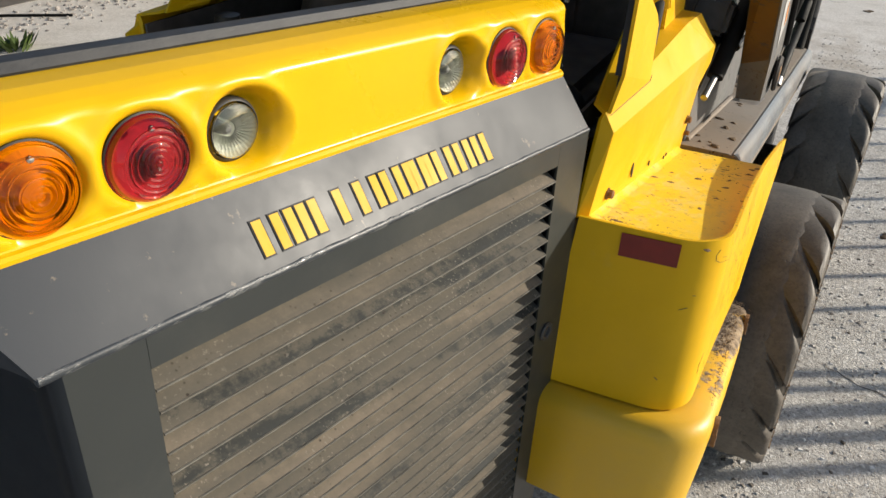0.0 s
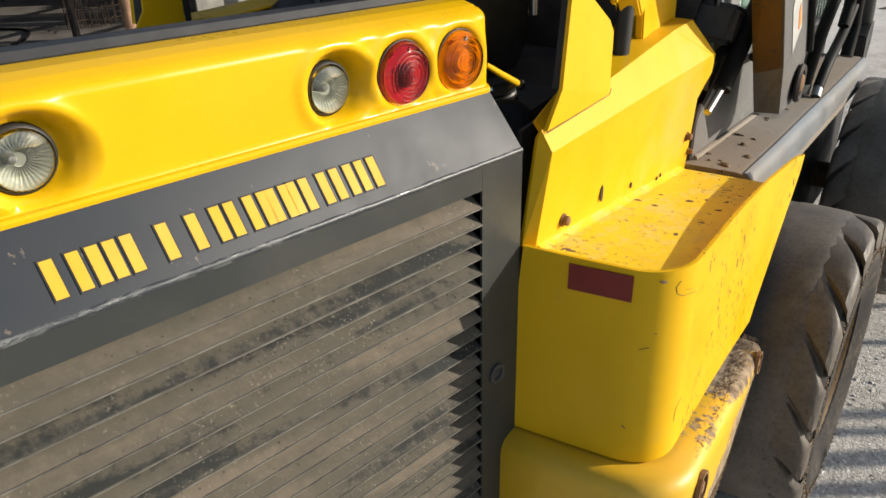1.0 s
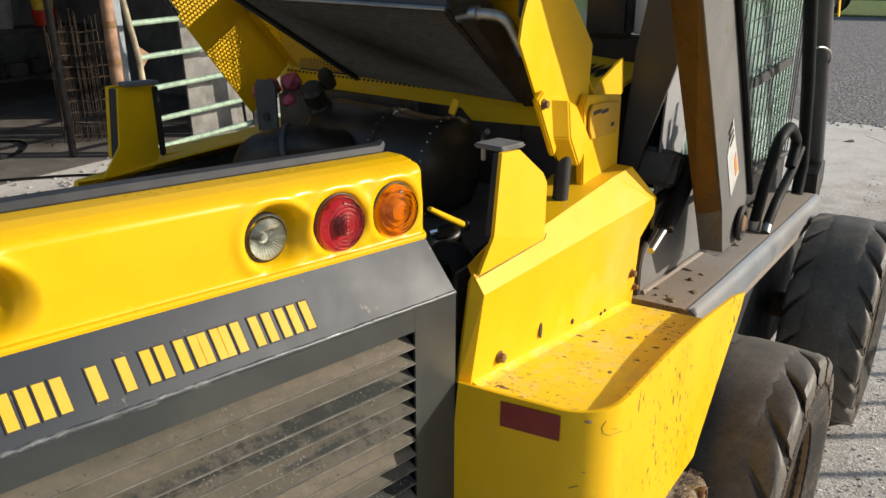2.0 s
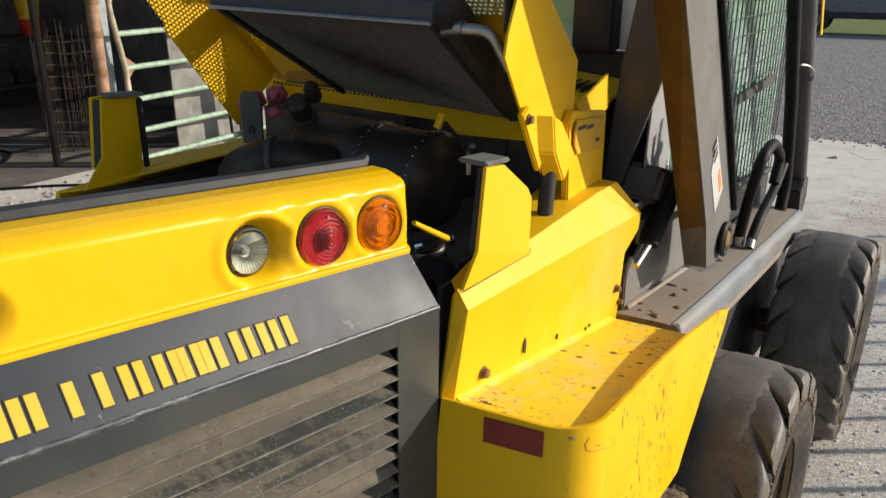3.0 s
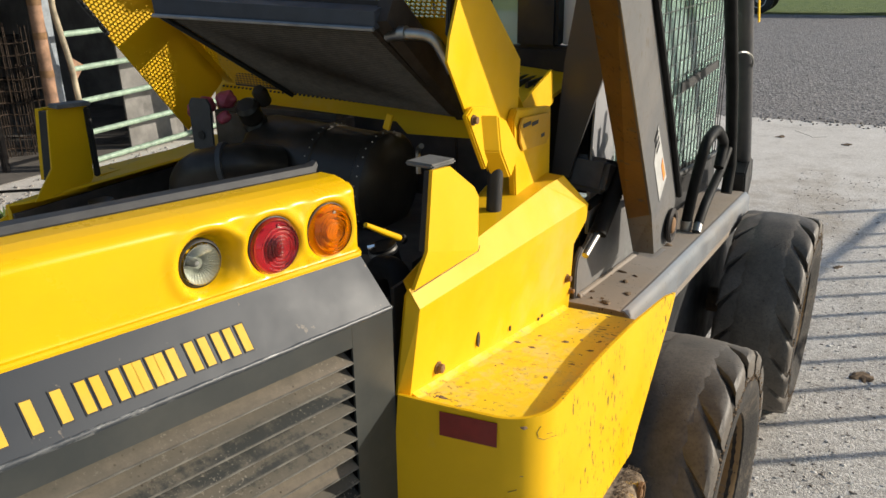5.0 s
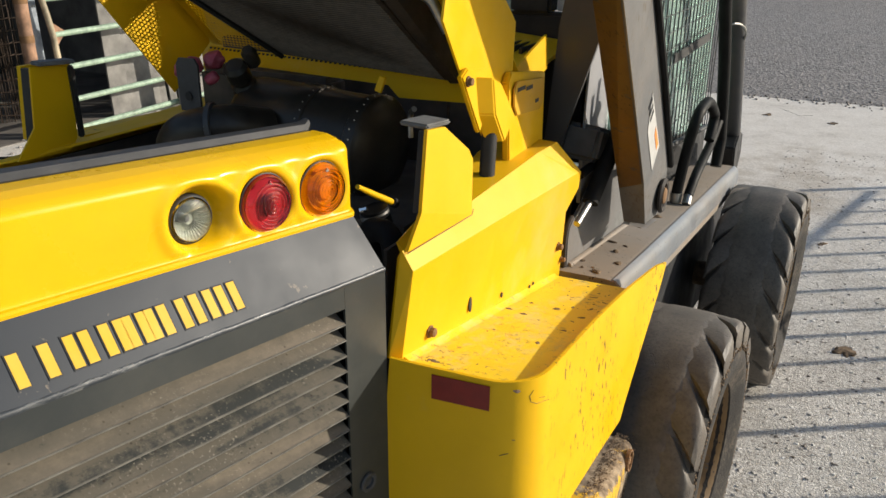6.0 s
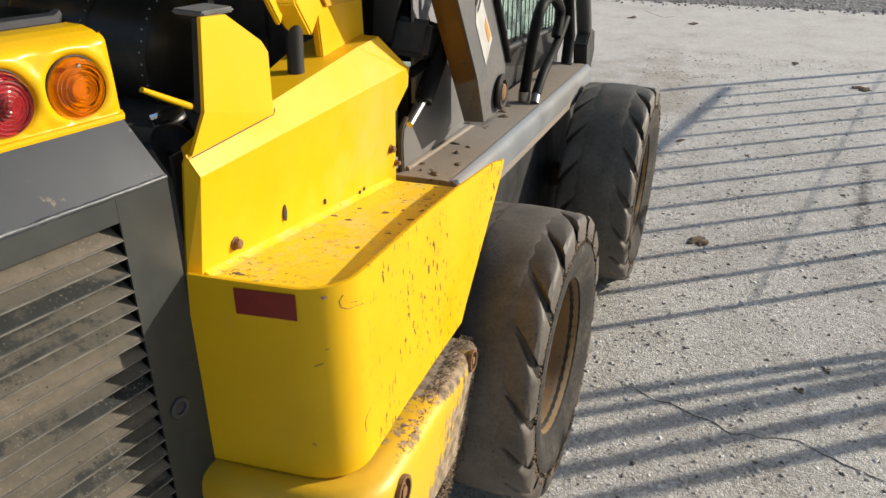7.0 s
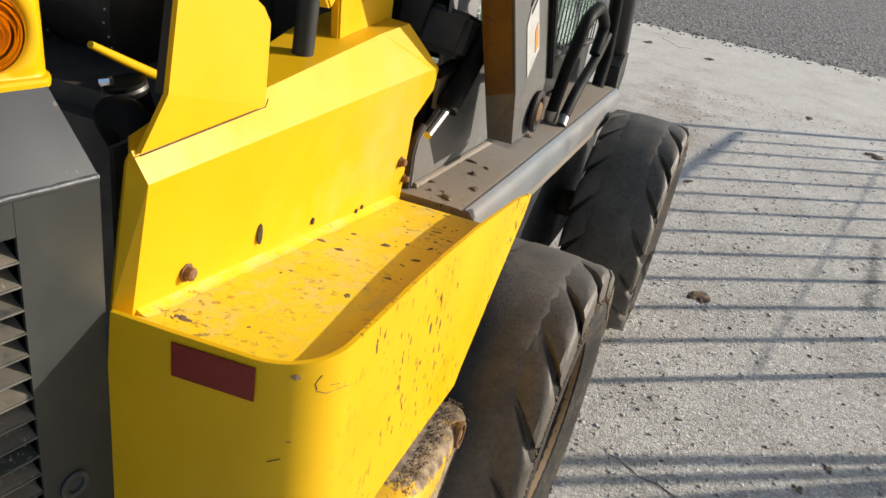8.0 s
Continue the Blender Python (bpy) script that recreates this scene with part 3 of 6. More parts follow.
def hood_post(parent, s=1):
    """The upright beside the hood: an outer wall, a rear flange with its seal, and a rubber pad on top."""
    if s > 0:
        wall = [(0.493, 1.376, 1.236), (0.498, 1.413, 1.289), (0.495, 1.440, 1.415), (0.495, 1.500, 1.408), (0.499, 1.584, 1.352), (0.501, 1.597, 1.332), (0.505, 1.586, 1.235)]
        p = part("hood_post", sheet(wall, (-0.006, 0, 0)), "yellow", parent, "yellow hood post with rubber pad")
        part("seam", tube([(0.494, 1.374, 1.2345), (0.5055, 1.586, 1.2335), (0.506, 1.591, 1.243)], 0.0007, 6), "rubber", p, "dark gap under the post")
        part("post_flange", sheet([(0.4915, 1.416, 1.287), (0.4885, 1.443, 1.412), (0.479, 1.441, 1.412), (0.481, 1.414, 1.287)], (0, 0.004, 0)), "black", p)
        part("pad", block((-0.028, -0.038, 0), (0.026, 0.038, 0.008), 0.003, 2, None, pose(0.460, 1.500, 1.408, -4, 2, -3)), "pad_grey", p, "grey rubber pad")
        part("post_inside", sheet([(0.487, 1.42, 1.25), (0.487, 1.448, 1.405), (0.487, 1.50, 1.400), (0.489, 1.578, 1.340), (0.489, 1.58, 1.24)], (-0.003, 0, 0)), "black", p)
    else:
        wall = [(-0.507, 1.446, 1.236), (-0.507, 1.500, 1.299), (-0.507, 1.516, 1.428), (-0.507, 1.616, 1.422), (-0.507, 1.603, 1.256), (-0.507, 1.58, 1.231)]
        p = part("hood_post", sheet(wall, (-0.005, 0, 0)), "yellow", parent, "yellow hood post with black door seal")
        part("post_flange", sheet([(-0.553, 1.500, 1.270), (-0.553, 1.518, 1.428), (-0.540, 1.518, 1.428), (-0.540, 1.500, 1.270)], (0, 0.06, 0)), "yellow", p)
        part("door_seal", sheet([(-0.539, 1.498, 1.270), (-0.539, 1.516, 1.424), (-0.5075, 1.516, 1.424), (-0.5075, 1.498, 1.270)], (0, 0.012, 0)), "rubber", p, "black rubber seal")
        part("edge_trim", block((-0.510, 1.606, 1.256), (-0.500, 1.621, 1.420), 0.003), "rubber", p)
        part("pad", block((-0.018, -0.044, 0), (0.018, 0.044, 0.009), 0.003, 2, None, pose(-0.503, 1.570, 1.428, -3, 2, -3)), "pad_grey", p, "grey rubber pad")
    return p


hood_post(loader, 1)
hood_post(loader, -1)

# ---------------------------------------------------------------- the open rear door
DO, DU, DN = Vector((0.470, 1.344, 1.215)), Vector((-0.20, -0.98, 0)), Vector((0.98, -0.20, 0))
DOOR_W = 0.915


def door_at(u, n, w):
    """A place on the door: u from the hinge, n outwards, w above the fold of its grey panel."""
    return DO + DU * u + DN * (n + (0.045 if w > 0 else 0.012) * w) + Vector((0, 0, w + 0.055 * u))


def door_block(bm, u0, u1, n0, n1, w0, w1):
    pts = [door_at(u, n0, w) for u, w in ((u0, w0), (u1, w0), (u1, w1), (u0, w1))]
    return prism(bm, pts, door_at(u0, n1, w0) - door_at(u0, n0, w0))


def door_sweep(profile, us, close=True, caps=True):
    bm = bmesh.new()
    rings = [[bm.verts.new(door_at(u, n, w)) for n, w in profile] for u in us]
    skin(bm, rings, close)
    if caps:
        bm.faces.new(rings[0][::-1])
        bm.faces.new(rings[-1])
    return bm


def rear_door(parent):
    G0, G1, GT, GB = 0.088, 0.797, -0.0388, -0.78
    FW = 0.890
    panel = bmesh.new()
    prism(panel, [door_at(0, 0, 0), door_at(FW, 0, 0), door_at(FW + 0.035, -0.056, 0.079), door_at(0.012, -0.056, 0.079)], door_at(0, -0.004, -0.002) - door_at(0, 0, 0))
    door = part("rear_door", panel, "grey", parent, "dark grey steel rear door swung open")

    def member(name, u0, u1, w0, w1, label=""):
        part(name, door_block(bmesh.new(), u0, u1, -0.004, 0.0, w0, w1), "grey_dusty_lifted", door, label)
    member("hinge_stile", 0.0, G0, GB - 0.08, 0.0)
    member("lock_stile", G1, FW - 0.018, GB - 0.08, 0.0)
    member("top_rail", G0 + 0.0005, G1 - 0.0005, GT, -0.0003)
    member("bottom_rail", G0 + 0.0005, G1 - 0.0005, GB - 0.08, GB)
    part("hinge_side", sheet([door_at(0.001, -0.004, GB - 0.08), door_at(0.001, -0.004, -0.001), door_at(0.013, -0.060, 0.076), door_at(0.001, -0.12, 0.076), door_at(0.001, -0.12, GB - 0.08)], DU * 0.004), "grey", door)
    corner = bmesh.new()
    rows = []
    for k in range(9):
        a = radians(90 - 90 * k / 8)
        du, dn = FW - 0.018 + 0.018 * math.cos(a), -0.018 + 0.018 * math.sin(a)
        rows.append([corner.verts.new(door_at(du, dn, GB - 0.08)), corner.verts.new(door_at(du, dn, 0.0))])
    rows.append([corner.verts.new(door_at(FW + 0.004, -0.12, GB - 0.08)), corner.verts.new(door_at(FW + 0.03, -0.12, 0.0))])
    skin(corner, rows)
    bmesh.ops.solidify(corner, geom=list(corner.faces), thickness=0.003)
    part("lock_side", corner, "grey", door, smooth=True)
    cap = sheet([door_at(FW, -0.001, 0.0), door_at(FW + 0.035, -0.056, 0.078), door_at(FW + 0.035, -0.12, 0.078), door_at(FW + 0.03, -0.12, 0.0)], DU * -0.003)
    part("end_cap", cap, "grey", door)
    # rounded, chipped fold along the panel's lower edge
    fold = bmesh.new()
    rnd = random.Random(5)
    n = 90
    tube([door_at(FW * k / n, -0.0042 + rnd.uniform(-0.0003, 0.0003), -0.0012 + rnd.uniform(-0.0003, 0.0003)) for k in range(n + 1)], [0.0052 + rnd.uniform(-0.0002, 0.0002) for k in range(n + 1)], 10, fold)
    part("door_fold", fold, "grey_edge", door, "chipped shiny fold edge", smooth=True)
    # louvre slats
    pitch = 0.0267
    count = int((GT - GB) / pitch)
    for i in range(count):
        w = GT - pitch * (i + 1)
        prof = [(-0.003, w - 0.0005), (-0.0004, w + 0.0005), (-0.0010, w + 0.0024), (-0.0500, w + pitch + 0.006), (-0.0520, w + pitch + 0.004)]
        part("slat_lip", tube([door_at(G0 + 0.001, 0.0002, w + 0.0006), door_at(G1 - 0.001, 0.0002, w + 0.0006)], 0.0015, 6), "lip_metal", door)
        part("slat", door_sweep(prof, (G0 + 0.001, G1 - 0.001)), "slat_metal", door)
    part("screen", sheet([door_at(0.01, -0.062, GB - 0.07), door_at(G1 + 0.06, -0.062, GB - 0.07), door_at(G1 + 0.06, -0.062, 0.0), door_at(0.01, -0.062, 0.0)], DN * -0.002), "black", door, "black backing behind the slats")
    # light bar
    lamps = ((0.066, "amber"), (0.170, "red"), (0.276, "white"), (0.626, "white"), (0.732, "red"), (0.836, "amber"))
    LW = 0.130
    prof = [(-0.075, 0.070), (-0.060, 0.073), (-0.055, 0.0765), (-0.0545, 0.0815), (-0.057, 0.0845), (-0.0615, 0.0855), (-0.0625, 0.087)] + [(-0.0628, 0.092), (-0.066, 0.14), (-0.069, 0.180)] + [(-0.072, 0.185), (-0.080, 0.190), (-0.092, 0.195), (-0.11, 0.199), (-0.142, 0.199), (-0.150, 0.196), (-0.152, 0.188)]
    fine = []
    for (n0, w0), (n1, w1) in zip(prof, prof[1:]):
        steps = max(1, int(math.hypot(n1 - n0, w1 - w0) / 0.0026))
        fine += [(n0 + (n1 - n0) * q / steps, w0 + (w1 - w0) * q / steps) for q in range(steps)]
    prof = fine + [prof[-1]]
    bm = bmesh.new()
    nu = 420
    rings = []
    for k in range(nu + 1):
        u = -0.004 + (DOOR_W + 0.008) * k / nu
        end = min(u + 0.004, DOOR_W + 0.004 - u)
        tuck = 0.018 * (max(0.0, 1 - end / 0.02)) ** 2
        ring = []
        for j, (nn, w) in enumerate(prof):
            push = 0.0
            for lu, kind in lamps:
                white = kind == "white"
                r = math.hypot(u - lu, w - LW)
                lip = 0.0032 * math.exp(-((r - 0.052) / 0.009) ** 2)
                t = min(1.0, max(0.0, (0.047 - r) / 0.012))
                push += lip - 0.009 * t * t * (3 - 2 * t)
                if white:
                    r = math.hypot((u - lu + 0.012) * 0.88, w - LW + 0.003)
                    t = min(1.0, max(0.0, (0.050 - r) / 0.024))
                    scoop = 0.018 * t * t * (3 - 2 * t)
                    r = math.hypot(u - lu, w - LW + 0.004)
                    t = min(1.0, max(0.0, (0.038 - r) / 0.008))
                    push -= max(scoop, 0.026 * t * t * (3 - 2 * t))
            fade = min(1.0, max(0.0, (nn + 0.105) / 0.03))
            low = min(1.0, max(0.0, (w - 0.0865) / 0.010))
            fade *= low * low * (3 - 2 * low)
            ring.append(bm.verts.new(door_at(u, nn - tuck + push * fade, w - (0.006 * max(0, 1 - end / 0.015) ** 2 if w > 0.19 else 0))))
        rings.append(ring)
    skin(bm, rings)
    bm.faces.new(rings[0])
    bm.faces.new(rings[-1][::-1])
    part("light_bar", bm, "yellow_gloss", door, "glossy yellow moulded light bar", smooth=True)
    up = (door_at(0, 0, 1) - door_at(0, 0, 0)).normalized()
    for lu, kind in lamps:
        base = door_at(lu, -0.071, LW) if kind != "white" else door_at(lu, -0.094, LW - 0.004)
        m = toward(base, DN)
        if kind == "white":
            part("lamp_housing", lathe([(0.0335, -0.012), (0.0335, 0.008), (0.032, 0.011), (0.030, 0.012), (0.029, -0.010)], m, 32), "rubber", door, "black lamp housing", smooth=True)
            tilt = m @ pose(0.0, 0, 0.003, 0, 0, 0)
            bowl = bmesh.new()
            rings = []
            for r, h in ((0.006, -0.004), (0.012, -0.002), (0.018, 0.003), (0.024, 0.008), (0.0268, 0.011)):
                rings.append([bowl.verts.new(tilt @ Vector(((r + (0.0011 if q % 2 else -0.0011) * min(1, r / 0.018)) * math.cos(q * math.pi / 32), (r + (0.0011 if q % 2 else -0.0011) * min(1, r / 0.018)) * math.sin(q * math.pi / 32), h + (0.0012 if q % 2 else -0.0012)))) for q in range(64)])
            skin(bowl, rings, True)
            bowl.faces.new(rings[0])
            part("reflector_bowl", bowl, "lamp_back_white", door, "pale ribbed reflector")
            part("lamp_lens", lathe([(0.0278, 0.0095), (0.0280, 0.0115), (0.022, 0.0150), (0.012, 0.0170), (0.0, 0.0175), (0.0, 0.0160), (0.012, 0.0155), (0.022, 0.0135), (0.0265, 0.0105), (0.0278, 0.0095)], tilt, 32), "glass_lens", door, "clear lamp lens", smooth=True).visible_shadow = False
            part("bulb", lathe([(0.005, -0.004), (0.005, 0.005), (0.003, 0.009), (0.0, 0.010)], tilt @ pose(-0.008, 0.004, 0), 16), "plastic", door, smooth=True)
        else:
            dome = [(0.0395, -0.002), (0.0395, 0.008), (0.0385, 0.013), (0.0355, 0.018)]
            for k in range(6):
                r = 0.0325 - 0.0055 * k
                h = 0.0205 + 0.0045 * (1 - (r / 0.034) ** 2)
                deep = 0.0026 if kind == "amber" else 0.0009
                dome += [(r, h), (max(0.0, r - 0.0016), h - deep), (max(0.0, r - 0.0036), h - deep * 0.6), (max(0.0, r - 0.0048), h + 0.0006)]
            dome.append((0.0, 0.0245))
            back = [(0.0375, 0.0), (0.0340, 0.004), (0.0300, 0.001), (0.0260, 0.006), (0.0215, 0.002), (0.0180, 0.009), (0.0135, 0.004), (0.0100, 0.012), (0.0, 0.013)] if kind == "amber" else [(0.0375, 0.0), (0.0345, 0.008), (0.028, 0.003), (0.010, 0.002), (0.0, 0.002)]
            part("lamp_back", lathe([(0.0385, -0.006)] + back, m, 32), "lamp_back_" + kind, door)
            part("lamp_seat", lathe([(0.0395, -0.006), (0.0415, 0.0), (0.0420, 0.004), (0.0405, 0.005), (0.0400, 0.0)], m, 32), "rubber", door, "black lamp gasket", smooth=True)
            part("lamp_lens", lathe(dome, m, 48), kind, door, f"{kind} ribbed lamp lens", smooth=True).visible_shadow = False
            if kind == "red":
                part("bulb", lathe([(0.0, -0.014), (0.006, -0.012), (0.007, 0.0), (0.006, 0.012), (0.0, 0.014)], toward(m @ Vector((0, 0, 0.010)), up), 16), "lamp_back_white", door, smooth=True)
            part("screw", lathe([(0.003, 0.0), (0.003, 0.0025), (0.0, 0.003)], toward(m @ Vector((0, 0, 0.016)) + up * 0.031, DN), 8), "steel", door)
    # rubber strip along the top
    strip = [(-0.148, 0.190), (-0.146, 0.200), (-0.152, 0.208), (-0.163, 0.211), (-0.174, 0.207), (-0.179, 0.196), (-0.175, 0.186), (-0.163, 0.183)]
    bm = bmesh.new()
    us = [0.016 + (DOOR_W - 0.025) * k / 40 for k in range(41)]
    rings = [[bm.verts.new(door_at(u, n - 0.0, w)) for n, w in strip] for u in us]
    tip = [bm.verts.new(door_at(0.004, -0.165 + (n + 0.165) * 0.6, 0.206 + (w - 0.196) * 0.6)) for n, w in strip]
    skin(bm, [tip] + rings, True)
    bm.faces.new(tip)
    bm.faces.new(rings[-1][::-1])
    part("rubber_strip", bm, "seal", door, "grey rubber edge strip", smooth=True)
    # ring latch on the hinge-side stile
    part("latch_ring", lathe([(0.010, 0.0), (0.017, 0.0), (0.018, 0.003), (0.016, 0.005), (0.011, 0.004), (0.010, 0.0)], toward(door_at(0.052, 0, -0.373), DN), 20), "plastic", door, "dark steel latch ring")
    # lettering band as plain yellow bars
    def on_panel(u, f, lift=0.001):
        p = door_at(u, -0.056 * f, 0.079 * f)
        nrm = (DN * 0.079 + Vector((0, 0, 0.056))).normalized()
        return p + nrm * lift
    cells = ((0.652, 0.617), (0.611, 0.583), (0.578, 0.530), (0.510, 0.471), (0.466, 0.431), (0.425, 0.403), (0.397, 0.375), (0.370, 0.333), (0.326, 0.294), (0.288, 0.257))
    for u0, u1 in cells:
        stroke = 0.0118
        for a, b in ((u0, u0 - stroke), (u1 + stroke, u1)):
            for lo, hi, grow, mat, lift in ((0.185, 0.620, 0.0015, "decal_rim", 0.0009), (0.205, 0.600, 0.0, "letter", 0.0016)):
                part("decal_bar", sheet([on_panel(a + grow, lo, lift), on_panel(b - grow, lo, lift), on_panel(b - grow, hi, lift), on_panel(a + grow, hi, lift)], DN * 0.0003), mat, door)



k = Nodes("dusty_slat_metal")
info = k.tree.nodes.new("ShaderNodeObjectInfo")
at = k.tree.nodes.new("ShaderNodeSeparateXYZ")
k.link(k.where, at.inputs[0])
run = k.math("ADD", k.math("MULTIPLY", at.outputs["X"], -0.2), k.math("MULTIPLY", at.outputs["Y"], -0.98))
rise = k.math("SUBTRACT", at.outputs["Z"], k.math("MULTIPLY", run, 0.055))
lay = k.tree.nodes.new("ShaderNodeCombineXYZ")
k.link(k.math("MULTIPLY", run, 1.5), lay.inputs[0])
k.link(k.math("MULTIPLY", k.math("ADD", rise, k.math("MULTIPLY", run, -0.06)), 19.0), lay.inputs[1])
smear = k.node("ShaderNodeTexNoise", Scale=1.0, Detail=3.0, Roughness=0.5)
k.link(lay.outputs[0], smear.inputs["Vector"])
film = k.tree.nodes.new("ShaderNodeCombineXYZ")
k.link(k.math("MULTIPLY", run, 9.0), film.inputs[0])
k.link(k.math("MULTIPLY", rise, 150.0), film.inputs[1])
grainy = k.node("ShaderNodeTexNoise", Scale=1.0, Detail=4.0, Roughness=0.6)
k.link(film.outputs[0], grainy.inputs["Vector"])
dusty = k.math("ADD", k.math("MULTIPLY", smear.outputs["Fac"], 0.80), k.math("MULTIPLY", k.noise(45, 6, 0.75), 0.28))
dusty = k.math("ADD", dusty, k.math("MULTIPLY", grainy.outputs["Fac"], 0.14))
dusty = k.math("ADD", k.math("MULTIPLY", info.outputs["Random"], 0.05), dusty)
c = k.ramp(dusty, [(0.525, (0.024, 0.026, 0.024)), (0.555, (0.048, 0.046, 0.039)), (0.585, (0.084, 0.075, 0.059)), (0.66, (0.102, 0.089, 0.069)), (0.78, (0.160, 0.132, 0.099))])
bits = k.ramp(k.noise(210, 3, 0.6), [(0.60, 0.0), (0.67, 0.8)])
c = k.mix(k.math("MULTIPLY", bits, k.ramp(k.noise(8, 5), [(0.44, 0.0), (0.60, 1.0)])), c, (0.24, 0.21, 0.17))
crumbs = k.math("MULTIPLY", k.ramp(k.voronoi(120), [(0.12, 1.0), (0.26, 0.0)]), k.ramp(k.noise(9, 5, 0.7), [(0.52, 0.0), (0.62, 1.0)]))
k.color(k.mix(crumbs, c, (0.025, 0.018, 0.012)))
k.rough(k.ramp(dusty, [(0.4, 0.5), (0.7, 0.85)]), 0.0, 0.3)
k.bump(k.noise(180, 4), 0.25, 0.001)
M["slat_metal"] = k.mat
M["lip_metal"] = plain("worn_slat_lip", (0.095, 0.088, 0.074), 0.5, 0.0, 0.6, 25)
M["decal_rim"] = plain("decal_dark_rim", (0.028, 0.029, 0.030), 0.6, 0, 0.1, 20.0, 0.1, 0.3)
M["lamp_back_amber"] = plain("pale_lamp_back", (0.50, 0.44, 0.36), 0.35, 0.0)
M["lamp_back_red"] = plain("dull_lamp_back", (0.36, 0.33, 0.30), 0.35, 0.0)
M["lamp_back_white"] = plain("pale_reflector", (0.25, 0.26, 0.23), 0.35, 0.5)
rear_door(loader)


# ---------------------------------------------------------------- wheels
def wheel(parent, at, yaw, lean):
    m = pose(*at, 0, 0, yaw) @ pose(0, 0, 0, 0, lean + 90, 0) @ Matrix.Diagonal((0.955, 0.955, 0.93, 1.0))    # z of m points outwards
    R, W = 0.398, 0.30
    bm = bmesh.new()
    prof = [(0.215, -W / 2 + 0.02), (0.30, -W / 2), (0.37, -W / 2 + 0.008), (R - 0.024, -W / 2 + 0.014), (R - 0.008, -W / 2 + 0.05), (R + 0.006, -0.080), (R + 0.0112, -0.058), (R + 0.0120, -0.03), (R + 0.0122, 0), (R + 0.0120, 0.03), (R + 0.0112, 0.058), (R + 0.006, 0.080), (R - 0.008, W / 2 - 0.05), (R - 0.024, W / 2 - 0.014)]
    wall = [(R - 0.024, W / 2 - 0.014), (0.352, W / 2 - 0.002), (0.346, W / 2 - 0.014), (0.330, W / 2 - 0.014), (0.325, W / 2 + 0.001), (0.310, W / 2 + 0.004), (0.290, W / 2 + 0.003), (0.26, W / 2 - 0.008), (0.225, W / 2 - 0.02), (0.212, W / 2 - 0.045), (0.212, -W / 2 + 0.045), (0.215, -W / 2 + 0.02)]
    seg = 96
    rings = [[bm.verts.new(m @ Vector((r * math.cos(a), r * math.sin(a), h))) for a in (2 * math.pi * q / seg for q in range(seg))] for r, h in prof]
    skin(bm, rings, True)
    hub = part("wheel", lathe([(0.212, -0.11), (0.216, 0.06), (0.230, 0.118), (0.236, 0.126), (0.228, 0.130), (0.218, 0.120), (0.208, 0.085), (0.204, 0.02), (0.19, -0.005), (0.14, -0.02), (0.12, -0.005), (0.06, 0.0), (0.0, 0.0)], m, 40), "rim_mud", parent, "muddy yellow rim with worn tyre", smooth=True)
    part("tyre", bm, "tyre", hub, "dusty worn skid steer tyre", smooth=True)
    flank = bmesh.new()
    skin(flank, [[flank.verts.new(m @ Vector((r * math.cos(a), r * math.sin(a), h))) for a in (2 * math.pi * q / seg for q in range(seg))] for r, h in wall], True)
    part("tyre_wall", flank, "tyre_wall", hub, "dark mud-stained tyre wall", smooth=True)
    # tread lugs, swept back in a herringbone
    n = 17
    for i in range(n):
        for sgn in (1, -1):
            a0 = 2 * math.pi * (i + (0.5 if sgn < 0 else 0)) / n
            lug = bmesh.new()
            low, high = [], []
            for f, half, drop in ((-0.05, 0.182, 0.001), (0.15, 0.182, 0.0), (0.40, 0.178, 0.0), (0.60, 0.166, 0.001), (0.78, 0.148, 0.001), (0.92, 0.134, 0.004), (0.985, 0.130, 0.014), (1.006, 0.122, 0.046)):
                h = sgn * (W / 2) * f
                sweep = a0 + 0.30 * f * f + 0.05 * f
                ring = []
                for da, dr in ((-half - 0.014, -0.012), (-half - 0.006, 0.001), (-half + 0.008, 0.0075), (-half + 0.04, 0.0095), (0, 0.010), (half - 0.04, 0.0095), (half - 0.008, 0.0075), (half + 0.006, 0.001), (half + 0.014, -0.012)):
                    r = R + dr - drop
                    ring.append(lug.verts.new(m @ Vector((r * math.cos(sweep + da), r * math.sin(sweep + da), h))))
                low.append(ring)
            skin(lug, low, True)
            lug.faces.new(low[0])
            lug.faces.new(low[-1][::-1])
            part("lug", lug, "tyre", hub, smooth=True)
    if at[0] > 0:
        crust = bmesh.new()
        rnd = random.Random(int(at[1] * 100))
        for i in range(1100):
            a = rnd.uniform(0, 2 * math.pi)
            r = rnd.uniform(0.324, 0.352)
            p = m @ Vector((r * math.cos(a), r * math.sin(a), W / 2 + rnd.uniform(-0.010, 0.002)))
            grit(crust, p, rnd.uniform(0.0016, 0.0050), rnd, 1.0)
        tagged(part("mud_crust", crust, "mud", hub, "dry mud crumbs stuck on the tyre wall"), kind="stuff")
    for i in range(8):
        a = 2 * math.pi * i / 8
        part("wheel_nut", lathe([(0.013, 0.0), (0.013, 0.016), (0.008, 0.02), (0.0, 0.02)], m @ pose(0.09 * math.cos(a), 0.09 * math.sin(a), -0.003), 6), "rust", hub)
    return hub


